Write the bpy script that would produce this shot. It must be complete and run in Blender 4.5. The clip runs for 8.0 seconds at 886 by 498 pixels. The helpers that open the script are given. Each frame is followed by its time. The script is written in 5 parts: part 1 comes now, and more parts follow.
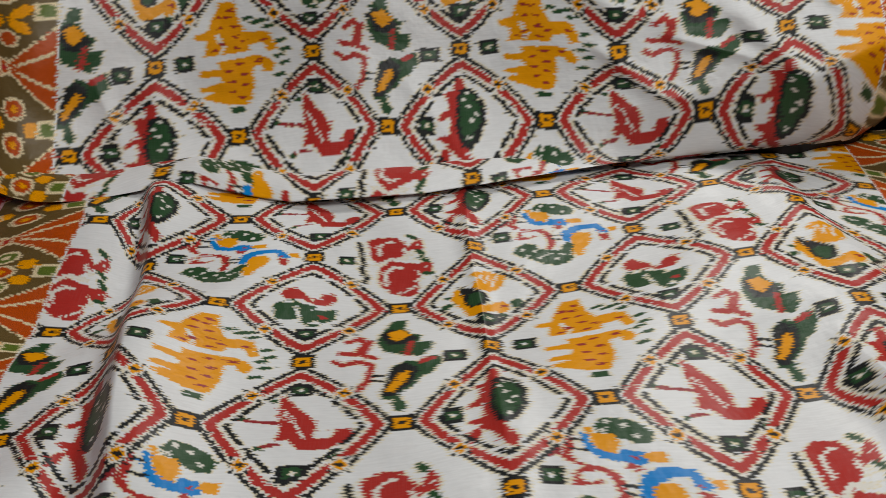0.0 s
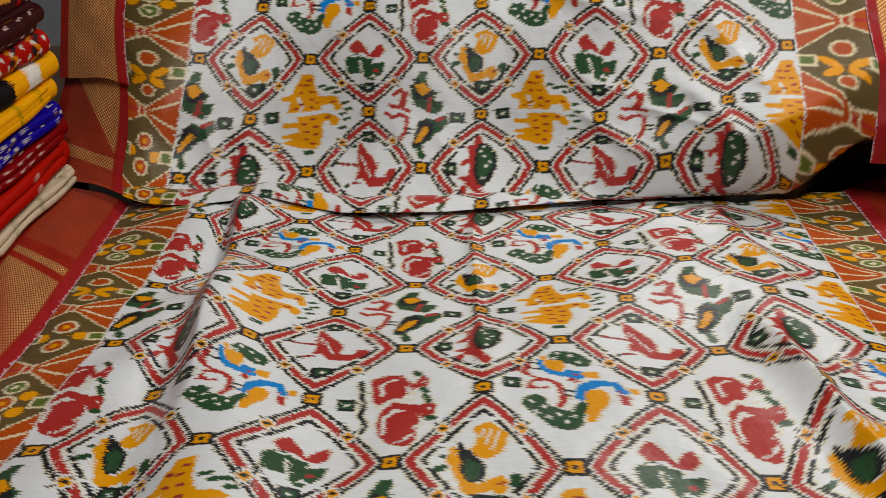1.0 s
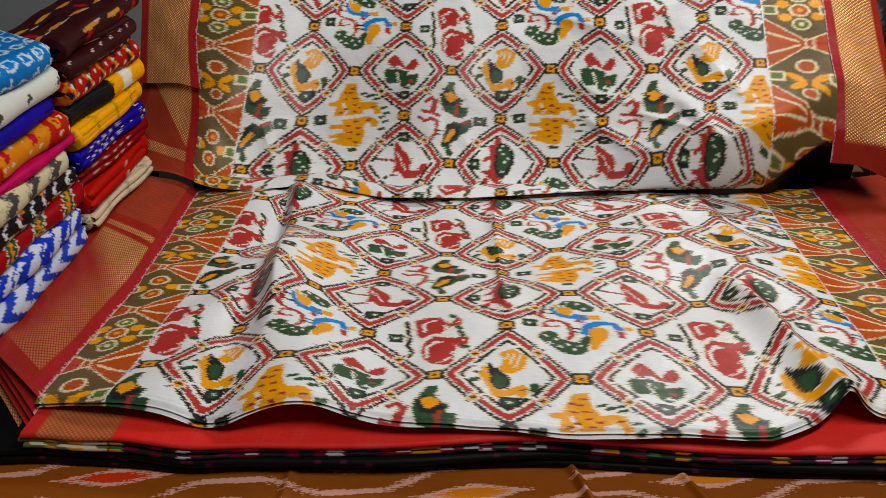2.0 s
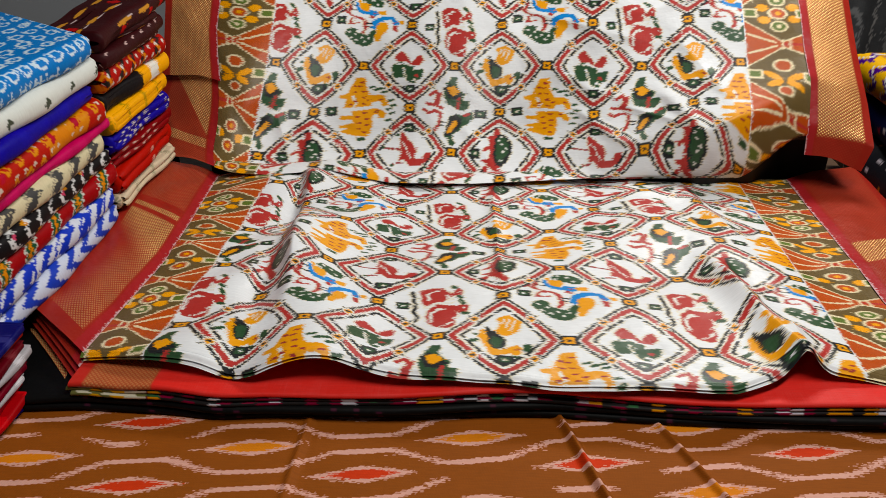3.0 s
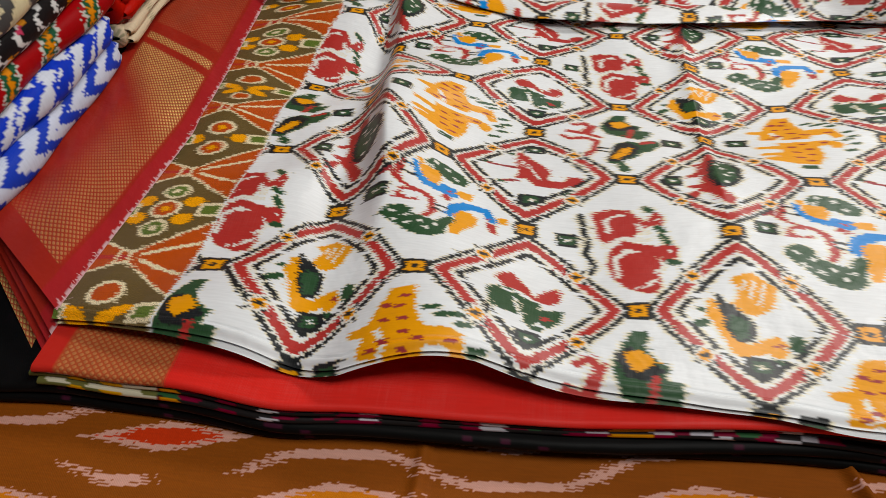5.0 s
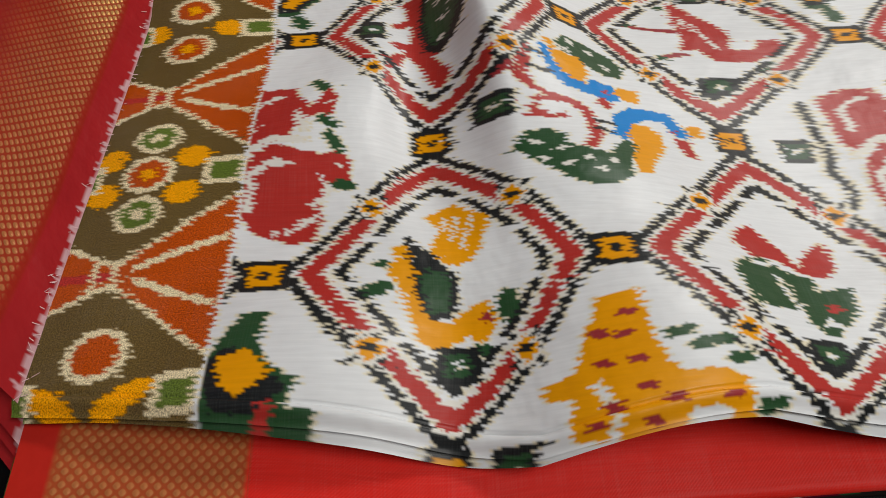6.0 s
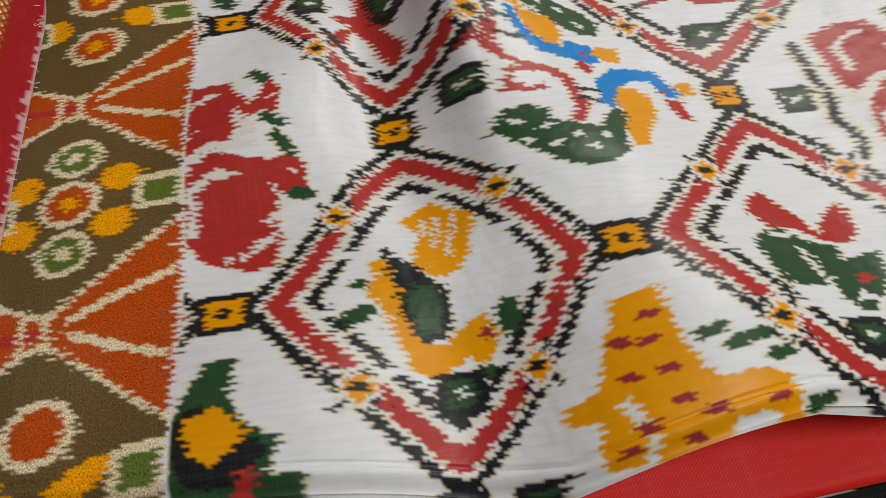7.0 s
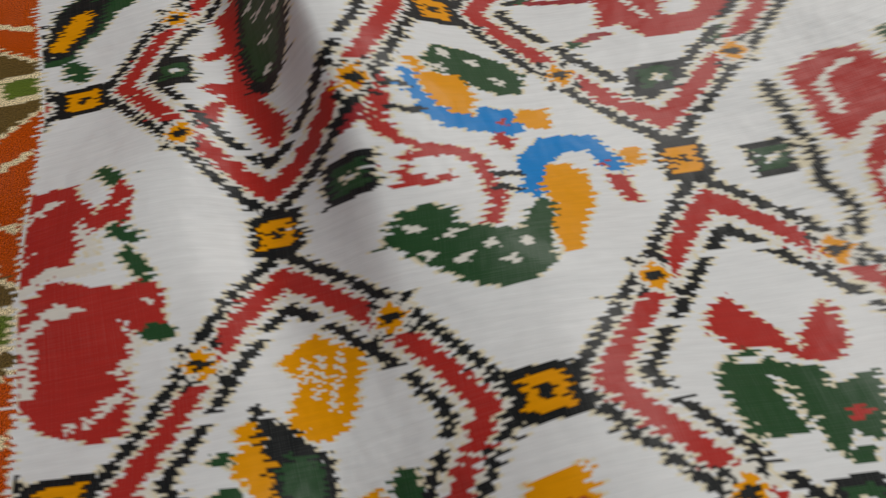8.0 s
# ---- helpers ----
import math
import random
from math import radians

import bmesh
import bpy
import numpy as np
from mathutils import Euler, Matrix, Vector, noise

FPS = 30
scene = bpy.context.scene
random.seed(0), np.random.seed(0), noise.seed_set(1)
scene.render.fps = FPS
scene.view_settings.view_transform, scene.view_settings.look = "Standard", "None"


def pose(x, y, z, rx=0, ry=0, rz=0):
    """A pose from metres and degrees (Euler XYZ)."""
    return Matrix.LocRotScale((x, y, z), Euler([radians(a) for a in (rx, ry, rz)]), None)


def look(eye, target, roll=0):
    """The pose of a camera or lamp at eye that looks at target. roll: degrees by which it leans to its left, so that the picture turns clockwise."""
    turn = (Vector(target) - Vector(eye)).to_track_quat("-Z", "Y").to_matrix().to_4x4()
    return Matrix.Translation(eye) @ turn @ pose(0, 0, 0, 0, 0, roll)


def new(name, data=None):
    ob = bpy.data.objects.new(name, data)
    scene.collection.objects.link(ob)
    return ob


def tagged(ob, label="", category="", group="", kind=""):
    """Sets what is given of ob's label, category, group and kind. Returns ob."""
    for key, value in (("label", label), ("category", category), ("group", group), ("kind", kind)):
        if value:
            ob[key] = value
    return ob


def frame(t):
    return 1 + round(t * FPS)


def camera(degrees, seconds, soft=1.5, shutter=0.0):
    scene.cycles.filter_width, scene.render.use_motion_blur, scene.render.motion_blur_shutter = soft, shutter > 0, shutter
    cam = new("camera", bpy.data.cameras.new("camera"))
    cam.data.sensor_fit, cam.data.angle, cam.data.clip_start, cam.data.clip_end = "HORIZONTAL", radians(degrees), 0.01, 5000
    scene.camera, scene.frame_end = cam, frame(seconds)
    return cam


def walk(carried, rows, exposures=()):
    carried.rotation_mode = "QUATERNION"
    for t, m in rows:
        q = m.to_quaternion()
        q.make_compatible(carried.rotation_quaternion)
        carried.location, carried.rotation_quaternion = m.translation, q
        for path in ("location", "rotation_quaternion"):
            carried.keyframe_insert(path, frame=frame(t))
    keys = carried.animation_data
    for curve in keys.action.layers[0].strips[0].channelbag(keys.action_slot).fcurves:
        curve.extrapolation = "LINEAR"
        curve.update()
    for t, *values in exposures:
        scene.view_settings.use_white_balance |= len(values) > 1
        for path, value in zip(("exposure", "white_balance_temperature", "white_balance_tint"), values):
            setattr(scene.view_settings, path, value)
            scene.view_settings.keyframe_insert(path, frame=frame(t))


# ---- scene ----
cam = camera(58.3, 8.0, soft=0.64)
PATH = [
    (0, (0.028, -0.356, 0.471), (0.074, 1.147, -0.847), -1.9),
    (0.5, (0.06, -0.49, 0.481), (0.058, 1.167, -0.64), -1.5),
    (1, (0.076, -0.617, 0.478), (-0.017, 1.097, -0.548), -1.3),
    (1.5, (0.07, -0.703, 0.494), (-0.04, 1.036, -0.489), -1.2),
    (1.7, (0.057, -0.746, 0.497), (-0.049, 1.002, -0.469), -0.9),
    (2.8, (0.044, -0.898, 0.517), (-0.035, 0.861, -0.43), 0.5),
    (3, (0.048, -0.902, 0.519), (-0.042, 0.855, -0.433), 0.3),
    (3.5, (0.037, -0.889, 0.509), (-0.053, 0.872, -0.435), 0.7),
    (4, (-0.001, -0.784, 0.47), (-0.174, 0.919, -0.565), 1.0),
    (4.2, (-0.012, -0.726, 0.454), (-0.22, 0.933, -0.643), 0.7),
    (5.3, (-0.132, -0.473, 0.366), (-0.284, 0.91, -1.071), 1.0),
    (5.5, (-0.173, -0.423, 0.347), (-0.275, 0.89, -1.158), 0.7),
    (6, (-0.223, -0.334, 0.29), (-0.188, 0.781, -1.37), 0.1),
    (6.5, (-0.242, -0.299, 0.27), (-0.11, 0.713, -1.45), 1.2),
    (7, (-0.235, -0.288, 0.267), (-0.07, 0.693, -1.468), 0.3),
    (7.5, (-0.205, -0.269, 0.274), (-0.026, 0.716, -1.458), -1.2),
    (8, (-0.178, -0.212, 0.242), (-0.082, 0.658, -1.556), -6.2),
]
walk(cam, [(t, look(eye, target, roll)) for t, eye, target, roll in PATH],
     exposures=[(0.0, -0.62), (1.0, -0.50), (1.5, -0.47), (3.0, -0.04), (4.0, -0.04), (5.5, -0.17), (6.5, -0.32), (7.0, -0.32), (7.5, -0.53), (8.0, -0.64)])

# ---- light ----
world = bpy.data.worlds.new("shop_air")
scene.world = world
world.use_nodes = True
world.node_tree.nodes["Background"].inputs["Color"].default_value = (0.9, 0.95, 1.0, 1)
world.node_tree.nodes["Background"].inputs["Strength"].default_value = 0.008


def lamp(name, eye, target, sx, sy, power, colour):
    data = bpy.data.lights.new(name, "AREA")
    data.shape, data.size, data.size_y, data.energy, data.color = "RECTANGLE", sx, sy, power, colour
    ob = new(name, data)
    ob.matrix_world = look(eye, target)
    return ob


# Added unseen lamps: one from the back right, one filling from the front.
lamp("unseen_lamp", (0.68, 0.80, 1.15), (0.0, 0.0, 0.0), 0.5, 0.25, 13, (1.0, 0.97, 0.92))
lamp("unseen_lamp", (0.55, -0.60, 1.7), (0.0, -0.05, 0.0), 1.1, 0.16, 24, (1.0, 0.98, 0.93))


# ---- materials ----
def nodes_of(name):
    mat = bpy.data.materials.new(name)
    mat.use_nodes = True
    nt = mat.node_tree
    return mat, nt, nt.nodes["Principled BSDF"]


def node(nt, kind, **values):
    n = nt.nodes.new(kind)
    for k, v in values.items():
        n.inputs[k].default_value = v
    return n


def math_node(nt, op, a, b=None):
    n = nt.nodes.new("ShaderNodeMath")
    n.operation = op
    for i, v in enumerate((a, b)):
        if v is None:
            continue
        if isinstance(v, (int, float)):
            n.inputs[i].default_value = v
        else:
            nt.links.new(v, n.inputs[i])
    return n.outputs[0]


def plain(name, colour, rough=0.6, vary=0.25, scale=20.0, bump=0.1, metal=0.0):
    mat, nt, b = nodes_of(name)
    geo = nt.nodes.new("ShaderNodeNewGeometry")
    n1 = node(nt, "ShaderNodeTexNoise", Scale=scale, Detail=6.0)
    n2 = node(nt, "ShaderNodeTexNoise", Scale=scale * 0.12, Detail=3.0)
    nt.links.new(geo.outputs["Position"], n1.inputs["Vector"])
    nt.links.new(geo.outputs["Position"], n2.inputs["Vector"])
    f = math_node(nt, "ADD", math_node(nt, "MULTIPLY", n1.outputs["Fac"], vary), math_node(nt, "MULTIPLY", n2.outputs["Fac"], vary))
    f = math_node(nt, "ADD", f, 1.0 - vary)
    hsv = node(nt, "ShaderNodeHueSaturation", Color=(*colour, 1))
    nt.links.new(f, hsv.inputs["Value"])
    nt.links.new(hsv.outputs[0], b.inputs["Base Color"])
    b.inputs["Roughness"].default_value, b.inputs["Metallic"].default_value = rough, metal
    bp = node(nt, "ShaderNodeBump", Strength=bump, Distance=0.002)
    nt.links.new(n1.outputs["Fac"], bp.inputs["Height"])
    nt.links.new(bp.outputs[0], b.inputs["Normal"])
    return mat


def woven(name, rough=0.38, sheen=0.0, thread=0.0008, vary=0.15, spec=0.25, speckle=0.0, fade=0.3, twill=1.0, rich=1.0, crease=0.4):
    """Dyed cloth: the dye is stored on the mesh, the shader adds threads, slubs and wrinkles."""
    mat, nt, b = nodes_of(name)
    dye = nt.nodes.new("ShaderNodeVertexColor")
    dye.layer_name = "dye"
    uv = nt.nodes.new("ShaderNodeUVMap")
    stretch = nt.nodes.new("ShaderNodeVectorMath")
    stretch.operation = "MULTIPLY"
    stretch.inputs[1].default_value = (60.0, 1.0 / thread * 0.5, 0.0)
    nt.links.new(uv.outputs[0], stretch.inputs[0])
    weft = node(nt, "ShaderNodeTexNoise", Scale=1.0, Detail=2.0)
    nt.links.new(stretch.outputs[0], weft.inputs["Vector"])
    cloud = node(nt, "ShaderNodeTexNoise", Scale=9.0, Detail=3.0)
    nt.links.new(uv.outputs[0], cloud.inputs["Vector"])
    wave = node(nt, "ShaderNodeTexWave", Scale=1.0 / thread / 6.2832 * 2.2, Distortion=0.4)
    wave.bands_direction = "DIAGONAL"
    nt.links.new(uv.outputs[0], wave.inputs["Vector"])
    f = math_node(nt, "MULTIPLY", weft.outputs["Fac"], vary * 1.4)
    f = math_node(nt, "ADD", f, math_node(nt, "MULTIPLY", cloud.outputs["Fac"], vary * 0.8))
    f = math_node(nt, "ADD", f, math_node(nt, "MULTIPLY", wave.outputs["Fac"], (vary * 0.35 + speckle) * twill))
    f = math_node(nt, "ADD", f, 1.0 - vary * 1.28 - speckle * 0.5)
    grain = node(nt, "ShaderNodeTexNoise", Scale=1500.0, Detail=1.0)
    nt.links.new(uv.outputs[0], grain.inputs["Vector"])
    salt = math_node(nt, "MULTIPLY", math_node(nt, "SUBTRACT", grain.outputs["Fac"], 0.47), 4.5)
    f = math_node(nt, "ADD", f, math_node(nt, "MULTIPLY", salt, math_node(nt, "MULTIPLY", dye.outputs["Alpha"], 0.5)))
    f = math_node(nt, "MAXIMUM", f, 0.1)
    hsv = nt.nodes.new("ShaderNodeHueSaturation")
    worn = None
    for along, across in ((35.0, 1500.0), (1500.0, 35.0), (22.0, 22.0)):
        way = nt.nodes.new("ShaderNodeVectorMath")
        way.operation = "MULTIPLY"
        way.inputs[1].default_value = (along, across, 0.0)
        nt.links.new(uv.outputs[0], way.inputs[0])
        yarn = node(nt, "ShaderNodeTexNoise", Scale=1.0, Detail=2.0)
        nt.links.new(way.outputs[0], yarn.inputs["Vector"])
        pale = math_node(nt, "SUBTRACT", yarn.outputs["Fac"], 0.47)
        worn = pale if worn is None else math_node(nt, "ADD", worn, pale)
    worn = math_node(nt, "MINIMUM", math_node(nt, "MAXIMUM", math_node(nt, "MULTIPLY", worn, fade), 0.0), 0.4)
    undyed = nt.nodes.new("ShaderNodeMix")
    undyed.data_type = "RGBA"
    nt.links.new(worn, undyed.inputs["Factor"])
    nt.links.new(dye.outputs["Color"], undyed.inputs[6])
    undyed.inputs[7].default_value = (0.62, 0.62, 0.62, 1)
    hsv.inputs["Saturation"].default_value = rich
    nt.links.new(undyed.outputs[2], hsv.inputs["Color"])
    nt.links.new(f, hsv.inputs["Value"])
    nt.links.new(hsv.outputs[0], b.inputs["Base Color"])
    b.inputs["Roughness"].default_value = rough
    b.inputs["Specular IOR Level"].default_value = spec
    b.inputs["Sheen Weight"].default_value = sheen
    b.inputs["Sheen Roughness"].default_value = 0.4
    bp = node(nt, "ShaderNodeBump", Strength=0.12, Distance=0.0006)
    h = math_node(nt, "ADD", math_node(nt, "MULTIPLY", wave.outputs["Fac"], twill), weft.outputs["Fac"])
    nt.links.new(h, bp.inputs["Height"])
    crumple = node(nt, "ShaderNodeTexNoise", Scale=15.0, Detail=4.0)
    nt.links.new(uv.outputs[0], crumple.inputs["Vector"])
    bp2 = node(nt, "ShaderNodeBump", Strength=crease, Distance=0.007)
    nt.links.new(crumple.outputs["Fac"], bp2.inputs["Height"])
    nt.links.new(bp2.outputs[0], bp.inputs["Normal"])
    nt.links.new(bp.outputs[0], b.inputs["Normal"])
    return mat


def zari_cloth(name):
    """Red silk with gold thread worked in small lozenges; how much gold shows is the dye's alpha."""
    mat, nt, b = nodes_of(name)
    dye = nt.nodes.new("ShaderNodeVertexColor")
    dye.layer_name = "dye"
    uv = nt.nodes.new("ShaderNodeUVMap")
    sep = nt.nodes.new("ShaderNodeSeparateXYZ")
    nt.links.new(uv.outputs[0], sep.inputs[0])
    k = 2 * math.pi / 0.0052
    s1 = math_node(nt, "SINE", math_node(nt, "MULTIPLY", math_node(nt, "ADD", sep.outputs[0], sep.outputs[1]), k))
    s2 = math_node(nt, "SINE", math_node(nt, "MULTIPLY", math_node(nt, "SUBTRACT", sep.outputs[0], sep.outputs[1]), k))
    loz = math_node(nt, "MULTIPLY", math_node(nt, "ADD", s1, 1.0), math_node(nt, "ADD", s2, 1.0))
    ramp = node(nt, "ShaderNodeMapRange", **{"From Min": 0.15, "From Max": 1.3, "To Min": 0.12, "To Max": 1.0})
    nt.links.new(loz, ramp.inputs["Value"])
    g = math_node(nt, "MULTIPLY", ramp.outputs[0], dye.outputs["Alpha"])
    mix = nt.nodes.new("ShaderNodeMix")
    mix.data_type = "RGBA"
    nt.links.new(g, mix.inputs["Factor"])
    nt.links.new(dye.outputs["Color"], mix.inputs[6])
    mix.inputs[7].default_value = (0.90, 0.56, 0.19, 1)
    cloud = node(nt, "ShaderNodeTexNoise", Scale=30.0, Detail=4.0)
    nt.links.new(uv.outputs[0], cloud.inputs["Vector"])
    hsv = nt.nodes.new("ShaderNodeHueSaturation")
    nt.links.new(mix.outputs[2], hsv.inputs["Color"])
    nt.links.new(math_node(nt, "ADD", math_node(nt, "MULTIPLY", cloud.outputs["Fac"], 0.4), 0.8), hsv.inputs["Value"])
    nt.links.new(hsv.outputs[0], b.inputs["Base Color"])
    nt.links.new(math_node(nt, "MULTIPLY", g, 0.5), b.inputs["Metallic"])
    b.inputs["Roughness"].default_value = 0.36
    b.inputs["Specular IOR Level"].default_value = 0.22
    bp = node(nt, "ShaderNodeBump", Strength=0.35, Distance=0.0012)
    nt.links.new(math_node(nt, "MULTIPLY", loz, dye.outputs["Alpha"]), bp.inputs["Height"])
    bp2 = node(nt, "ShaderNodeBump", Strength=0.3, Distance=0.008)
    nt.links.new(cloud.outputs["Fac"], bp2.inputs["Height"])
    nt.links.new(bp2.outputs[0], bp.inputs["Normal"])
    nt.links.new(bp.outputs[0], b.inputs["Normal"])
    return mat


M_SILK = woven("patterned_silk", rough=0.40, spec=0.28, fade=0.06, twill=0.0, rich=1.06, crease=0.7)
M_ZARI = zari_cloth("gold_brocade")
M_FOLD = woven("folded_silk", rough=0.5, spec=0.08, fade=0.0, rich=1.1)
M_COTTON = woven("brown_cotton", rough=0.75, thread=0.0009, vary=0.22, spec=0.2, fade=0.06, rich=1.15)
M_RED = woven("red_silk", rough=0.5, spec=0.15, fade=0.08)
M_WALL = plain("painted_wall", (0.50, 0.52, 0.55), 0.8, 0.12, 9.0)
M_CEIL = plain("white_ceiling", (0.36, 0.36, 0.35), 0.85, 0.1, 6.0)
M_FLOOR = plain("grey_floor", (0.12, 0.115, 0.11), 0.5, 0.2, 5.0)
M_WOOD = plain("counter_wood", (0.16, 0.09, 0.05), 0.45, 0.4, 14.0)
M_DARK = plain("dark_support", (0.025, 0.022, 0.022), 0.85, 0.4, 40.0)
M_THREAD = plain("loose_thread", (0.72, 0.5, 0.5), 0.7, 0.3, 60.0)

# ---- dyes ----
WHITE, RED, BLACK = (0.78, 0.80, 0.82), (0.44, 0.052, 0.046), (0.012, 0.014, 0.015)
GREEN, YELLOW, BLUE = (0.024, 0.072, 0.028), (0.82, 0.34, 0.010), (0.004, 0.23, 0.64)
CREAM, OLIVE, RUST = (0.74, 0.64, 0.42), (0.125, 0.085, 0.030), (0.46, 0.090, 0.028)
MAROON, CRIMSON, LEAF = (0.32, 0.045, 0.050), (0.36, 0.015, 0.018), (0.11, 0.16, 0.03)


PALE_DOT = (0.76, 0.745, 0.69)


def hashed(*keys):
    """A repeatable number from 0 to 1 for each set of whole numbers."""
    h = np.zeros(np.broadcast(*keys).shape)
    for i, k in enumerate(keys):
        h = h + np.asarray(k) * (12.9898, 78.233, 37.719)[i]
    h = np.sin(h) * 43758.5453
    return h - np.floor(h)


def frayed(u, v, step, reach):
    """Tie-dye bleed: each bundle of weft threads slips sideways, which draws every outline out into fine points."""
    row = np.floor(v / step)
    fine = np.floor(v / step * 4)
    block = np.floor(u * 3)
    point = 1 - np.abs((v / step) % 1 - 0.5) * 2
    slip = (point - 0.5) * (0.7 + 1.3 * hashed(row, block)) + (hashed(row, block, 5.0) - 0.5) * 0.5 + (hashed(fine, block, 3.0) - 0.5) * 0.55
    slip = slip + np.where(hashed(fine, block, 7.0) > 0.94, (hashed(fine, block, 9.0) - 0.5) * 4.0, 0.0)
    return u + slip * reach, (np.floor(v / step * 3) + 0.5) * step / 3


class Dye:
    """A field of dye colours, on which shapes are laid one over the other."""

    def __init__(self, shape, base):
        self.c = np.zeros((*shape, 4))
        self.c[..., :3] = base

    def lay(self, mask, colour, gold=0.0):
        self.c[mask, :3] = colour
        self.c[mask, 3] = gold


def oval(a, b, x, y, rx, ry, turn=0.0):
    s, c = math.sin(turn), math.cos(turn)
    p, q = (a - x) * c + (b - y) * s, (b - y) * c - (a - x) * s
    return (p / rx) ** 2 + (q / ry) ** 2 < 1


def ring(a, b, x, y, rx, ry, inner):
    d = ((a - x) / rx) ** 2 + ((b - y) / ry) ** 2
    return (d < 1) & (d > inner)


def box(a, b, x0, x1, y0, y1):
    return (a > x0) & (a < x1) & (b > y0) & (b < y1)


def bar(a, b, x0, y0, x1, y1, w):
    dx, dy = x1 - x0, y1 - y0
    t = np.clip(((a - x0) * dx + (b - y0) * dy) / (dx * dx + dy * dy), 0, 1)
    return (a - x0 - t * dx) ** 2 + (b - y0 - t * dy) ** 2 < w * w


def seed(d, m, a, b, x, y, rx=0.125, ry=0.1):
    """A dark square with a pale eye."""
    d.lay(m & box(a, b, x - rx, x + rx, y - ry, y + ry), BLACK)
    d.lay(m & box(a, b, x - 0.075, x + 0.075, y - 0.06, y + 0.06), GREEN)
    d.lay(m & oval(a, b, x, y, 0.03, 0.025), WHITE)


def shape(a, b, *corners):
    """All places within a closed outline of corners."""
    hit = np.zeros(a.shape, dtype=bool)
    for (x0, y0), (x1, y1) in zip(corners, corners[1:] + corners[:1]):
        if y0 != y1:
            hit ^= ((b >= min(y0, y1)) & (b < max(y0, y1))) & (a < x0 + (b - y0) * (x1 - x0) / (y1 - y0))
    return hit


def motif_blue(d, m, a, b):
    d.lay(m & shape(a, b, (-0.19, 0.66), (-0.1, 0.75), (0.08, 0.73), (0.27, 0.65), (0.34, 0.56), (0.29, 0.46), (0.18, 0.45), (0.02, 0.51), (-0.05, 0.57), (-0.14, 0.58)), GREEN)
    d.lay(m & shape(a, b, (-0.5, -0.1), (-0.38, -0.05), (-0.25, -0.09), (-0.25, -0.18), (-0.12, -0.22), (0.02, -0.26), (0.08, -0.16), (0.16, -0.1), (0.22, -0.14), (0.16, -0.29), (0.15, -0.44), (0.06, -0.52), (-0.07, -0.53), (-0.22, -0.49), (-0.31, -0.41), (-0.44, -0.31), (-0.55, -0.22)), GREEN)
    d.lay(m & shape(a, b, (-0.33, 0.6), (-0.26, 0.59), (-0.25, 0.49), (-0.2, 0.41), (-0.02, 0.35), (0.02, 0.4), (0.19, 0.37), (0.24, 0.28), (0.16, 0.24), (-0.04, 0.28), (-0.2, 0.31), (-0.28, 0.38), (-0.31, 0.46)), BLUE)
    d.lay(m & shape(a, b, (0.13, 0.14), (0.28, 0.21), (0.45, 0.22), (0.59, 0.2), (0.63, 0.13), (0.71, 0.02), (0.66, -0.02), (0.56, 0.03), (0.54, 0.12), (0.4, 0.13), (0.27, 0.07), (0.22, -0.03), (0.17, -0.11), (0.08, -0.06), (0.11, 0.02), (0.1, 0.09)), BLUE)
    d.lay(m & shape(a, b, (-0.29, 0.65), (-0.21, 0.66), (-0.2, 0.58), (-0.01, 0.56), (0.01, 0.46), (-0.04, 0.35), (-0.14, 0.38), (-0.22, 0.44), (-0.25, 0.58)), YELLOW)
    d.lay(m & shape(a, b, (0.25, 0.37), (0.39, 0.36), (0.39, 0.26), (0.29, 0.26), (0.18, 0.32)), YELLOW)
    d.lay(m & shape(a, b, (0.25, 0.07), (0.38, 0.07), (0.45, 0.02), (0.46, -0.1), (0.39, -0.21), (0.33, -0.27), (0.28, -0.41), (0.2, -0.4), (0.19, -0.34), (0.17, -0.27), (0.22, -0.16), (0.19, -0.04)), YELLOW)
    d.lay(m & shape(a, b, (0.68, 0.11), (0.8, 0.1), (0.81, 0), (0.73, 0.01)), YELLOW)
    d.lay(m & shape(a, b, (0.04, 0.27), (0.15, 0.23), (0.11, 0.17), (0.02, 0.21)), RED)
    d.lay(m & shape(a, b, (0.56, -0.01), (0.68, -0.03), (0.68, -0.18), (0.6, -0.17), (0.58, -0.1)), RED)
    d.lay(m & shape(a, b, (-0.48, 0.6), (-0.4, 0.6), (-0.42, 0.53), (-0.41, 0.45), (-0.46, 0.35), (-0.4, 0.27), (-0.38, 0.23), (-0.48, 0.27), (-0.55, 0.33), (-0.5, 0.42), (-0.51, 0.5)), RED)
    d.lay(m & shape(a, b, (-0.49, 0.28), (-0.35, 0.25), (-0.15, 0.21), (-0.04, 0.13), (-0.03, 0.02), (0, -0.07), (-0.07, -0.22), (-0.15, -0.2), (-0.09, -0.11), (-0.1, 0.02), (-0.13, 0.12), (-0.23, 0.18), (-0.4, 0.23)), RED)
    d.lay(m & shape(a, b, (-0.42, 0.2), (-0.26, 0.2), (-0.26, 0.17), (-0.39, 0.17), (-0.4, 0.09), (-0.32, 0.06), (-0.23, 0.1), (-0.22, 0.06), (-0.33, 0.03), (-0.49, 0.03), (-0.46, 0.09)), RED)
    d.lay(m & shape(a, b, (-0.64, 0.43), (-0.52, 0.43), (-0.54, 0.36), (-0.66, 0.32), (-0.69, 0.34)), MAROON)
    for x, y in ((0.12, 0.31), (0.6, 0.04),):
        d.lay(m & oval(a, b, x, y, .022, .02), RED)
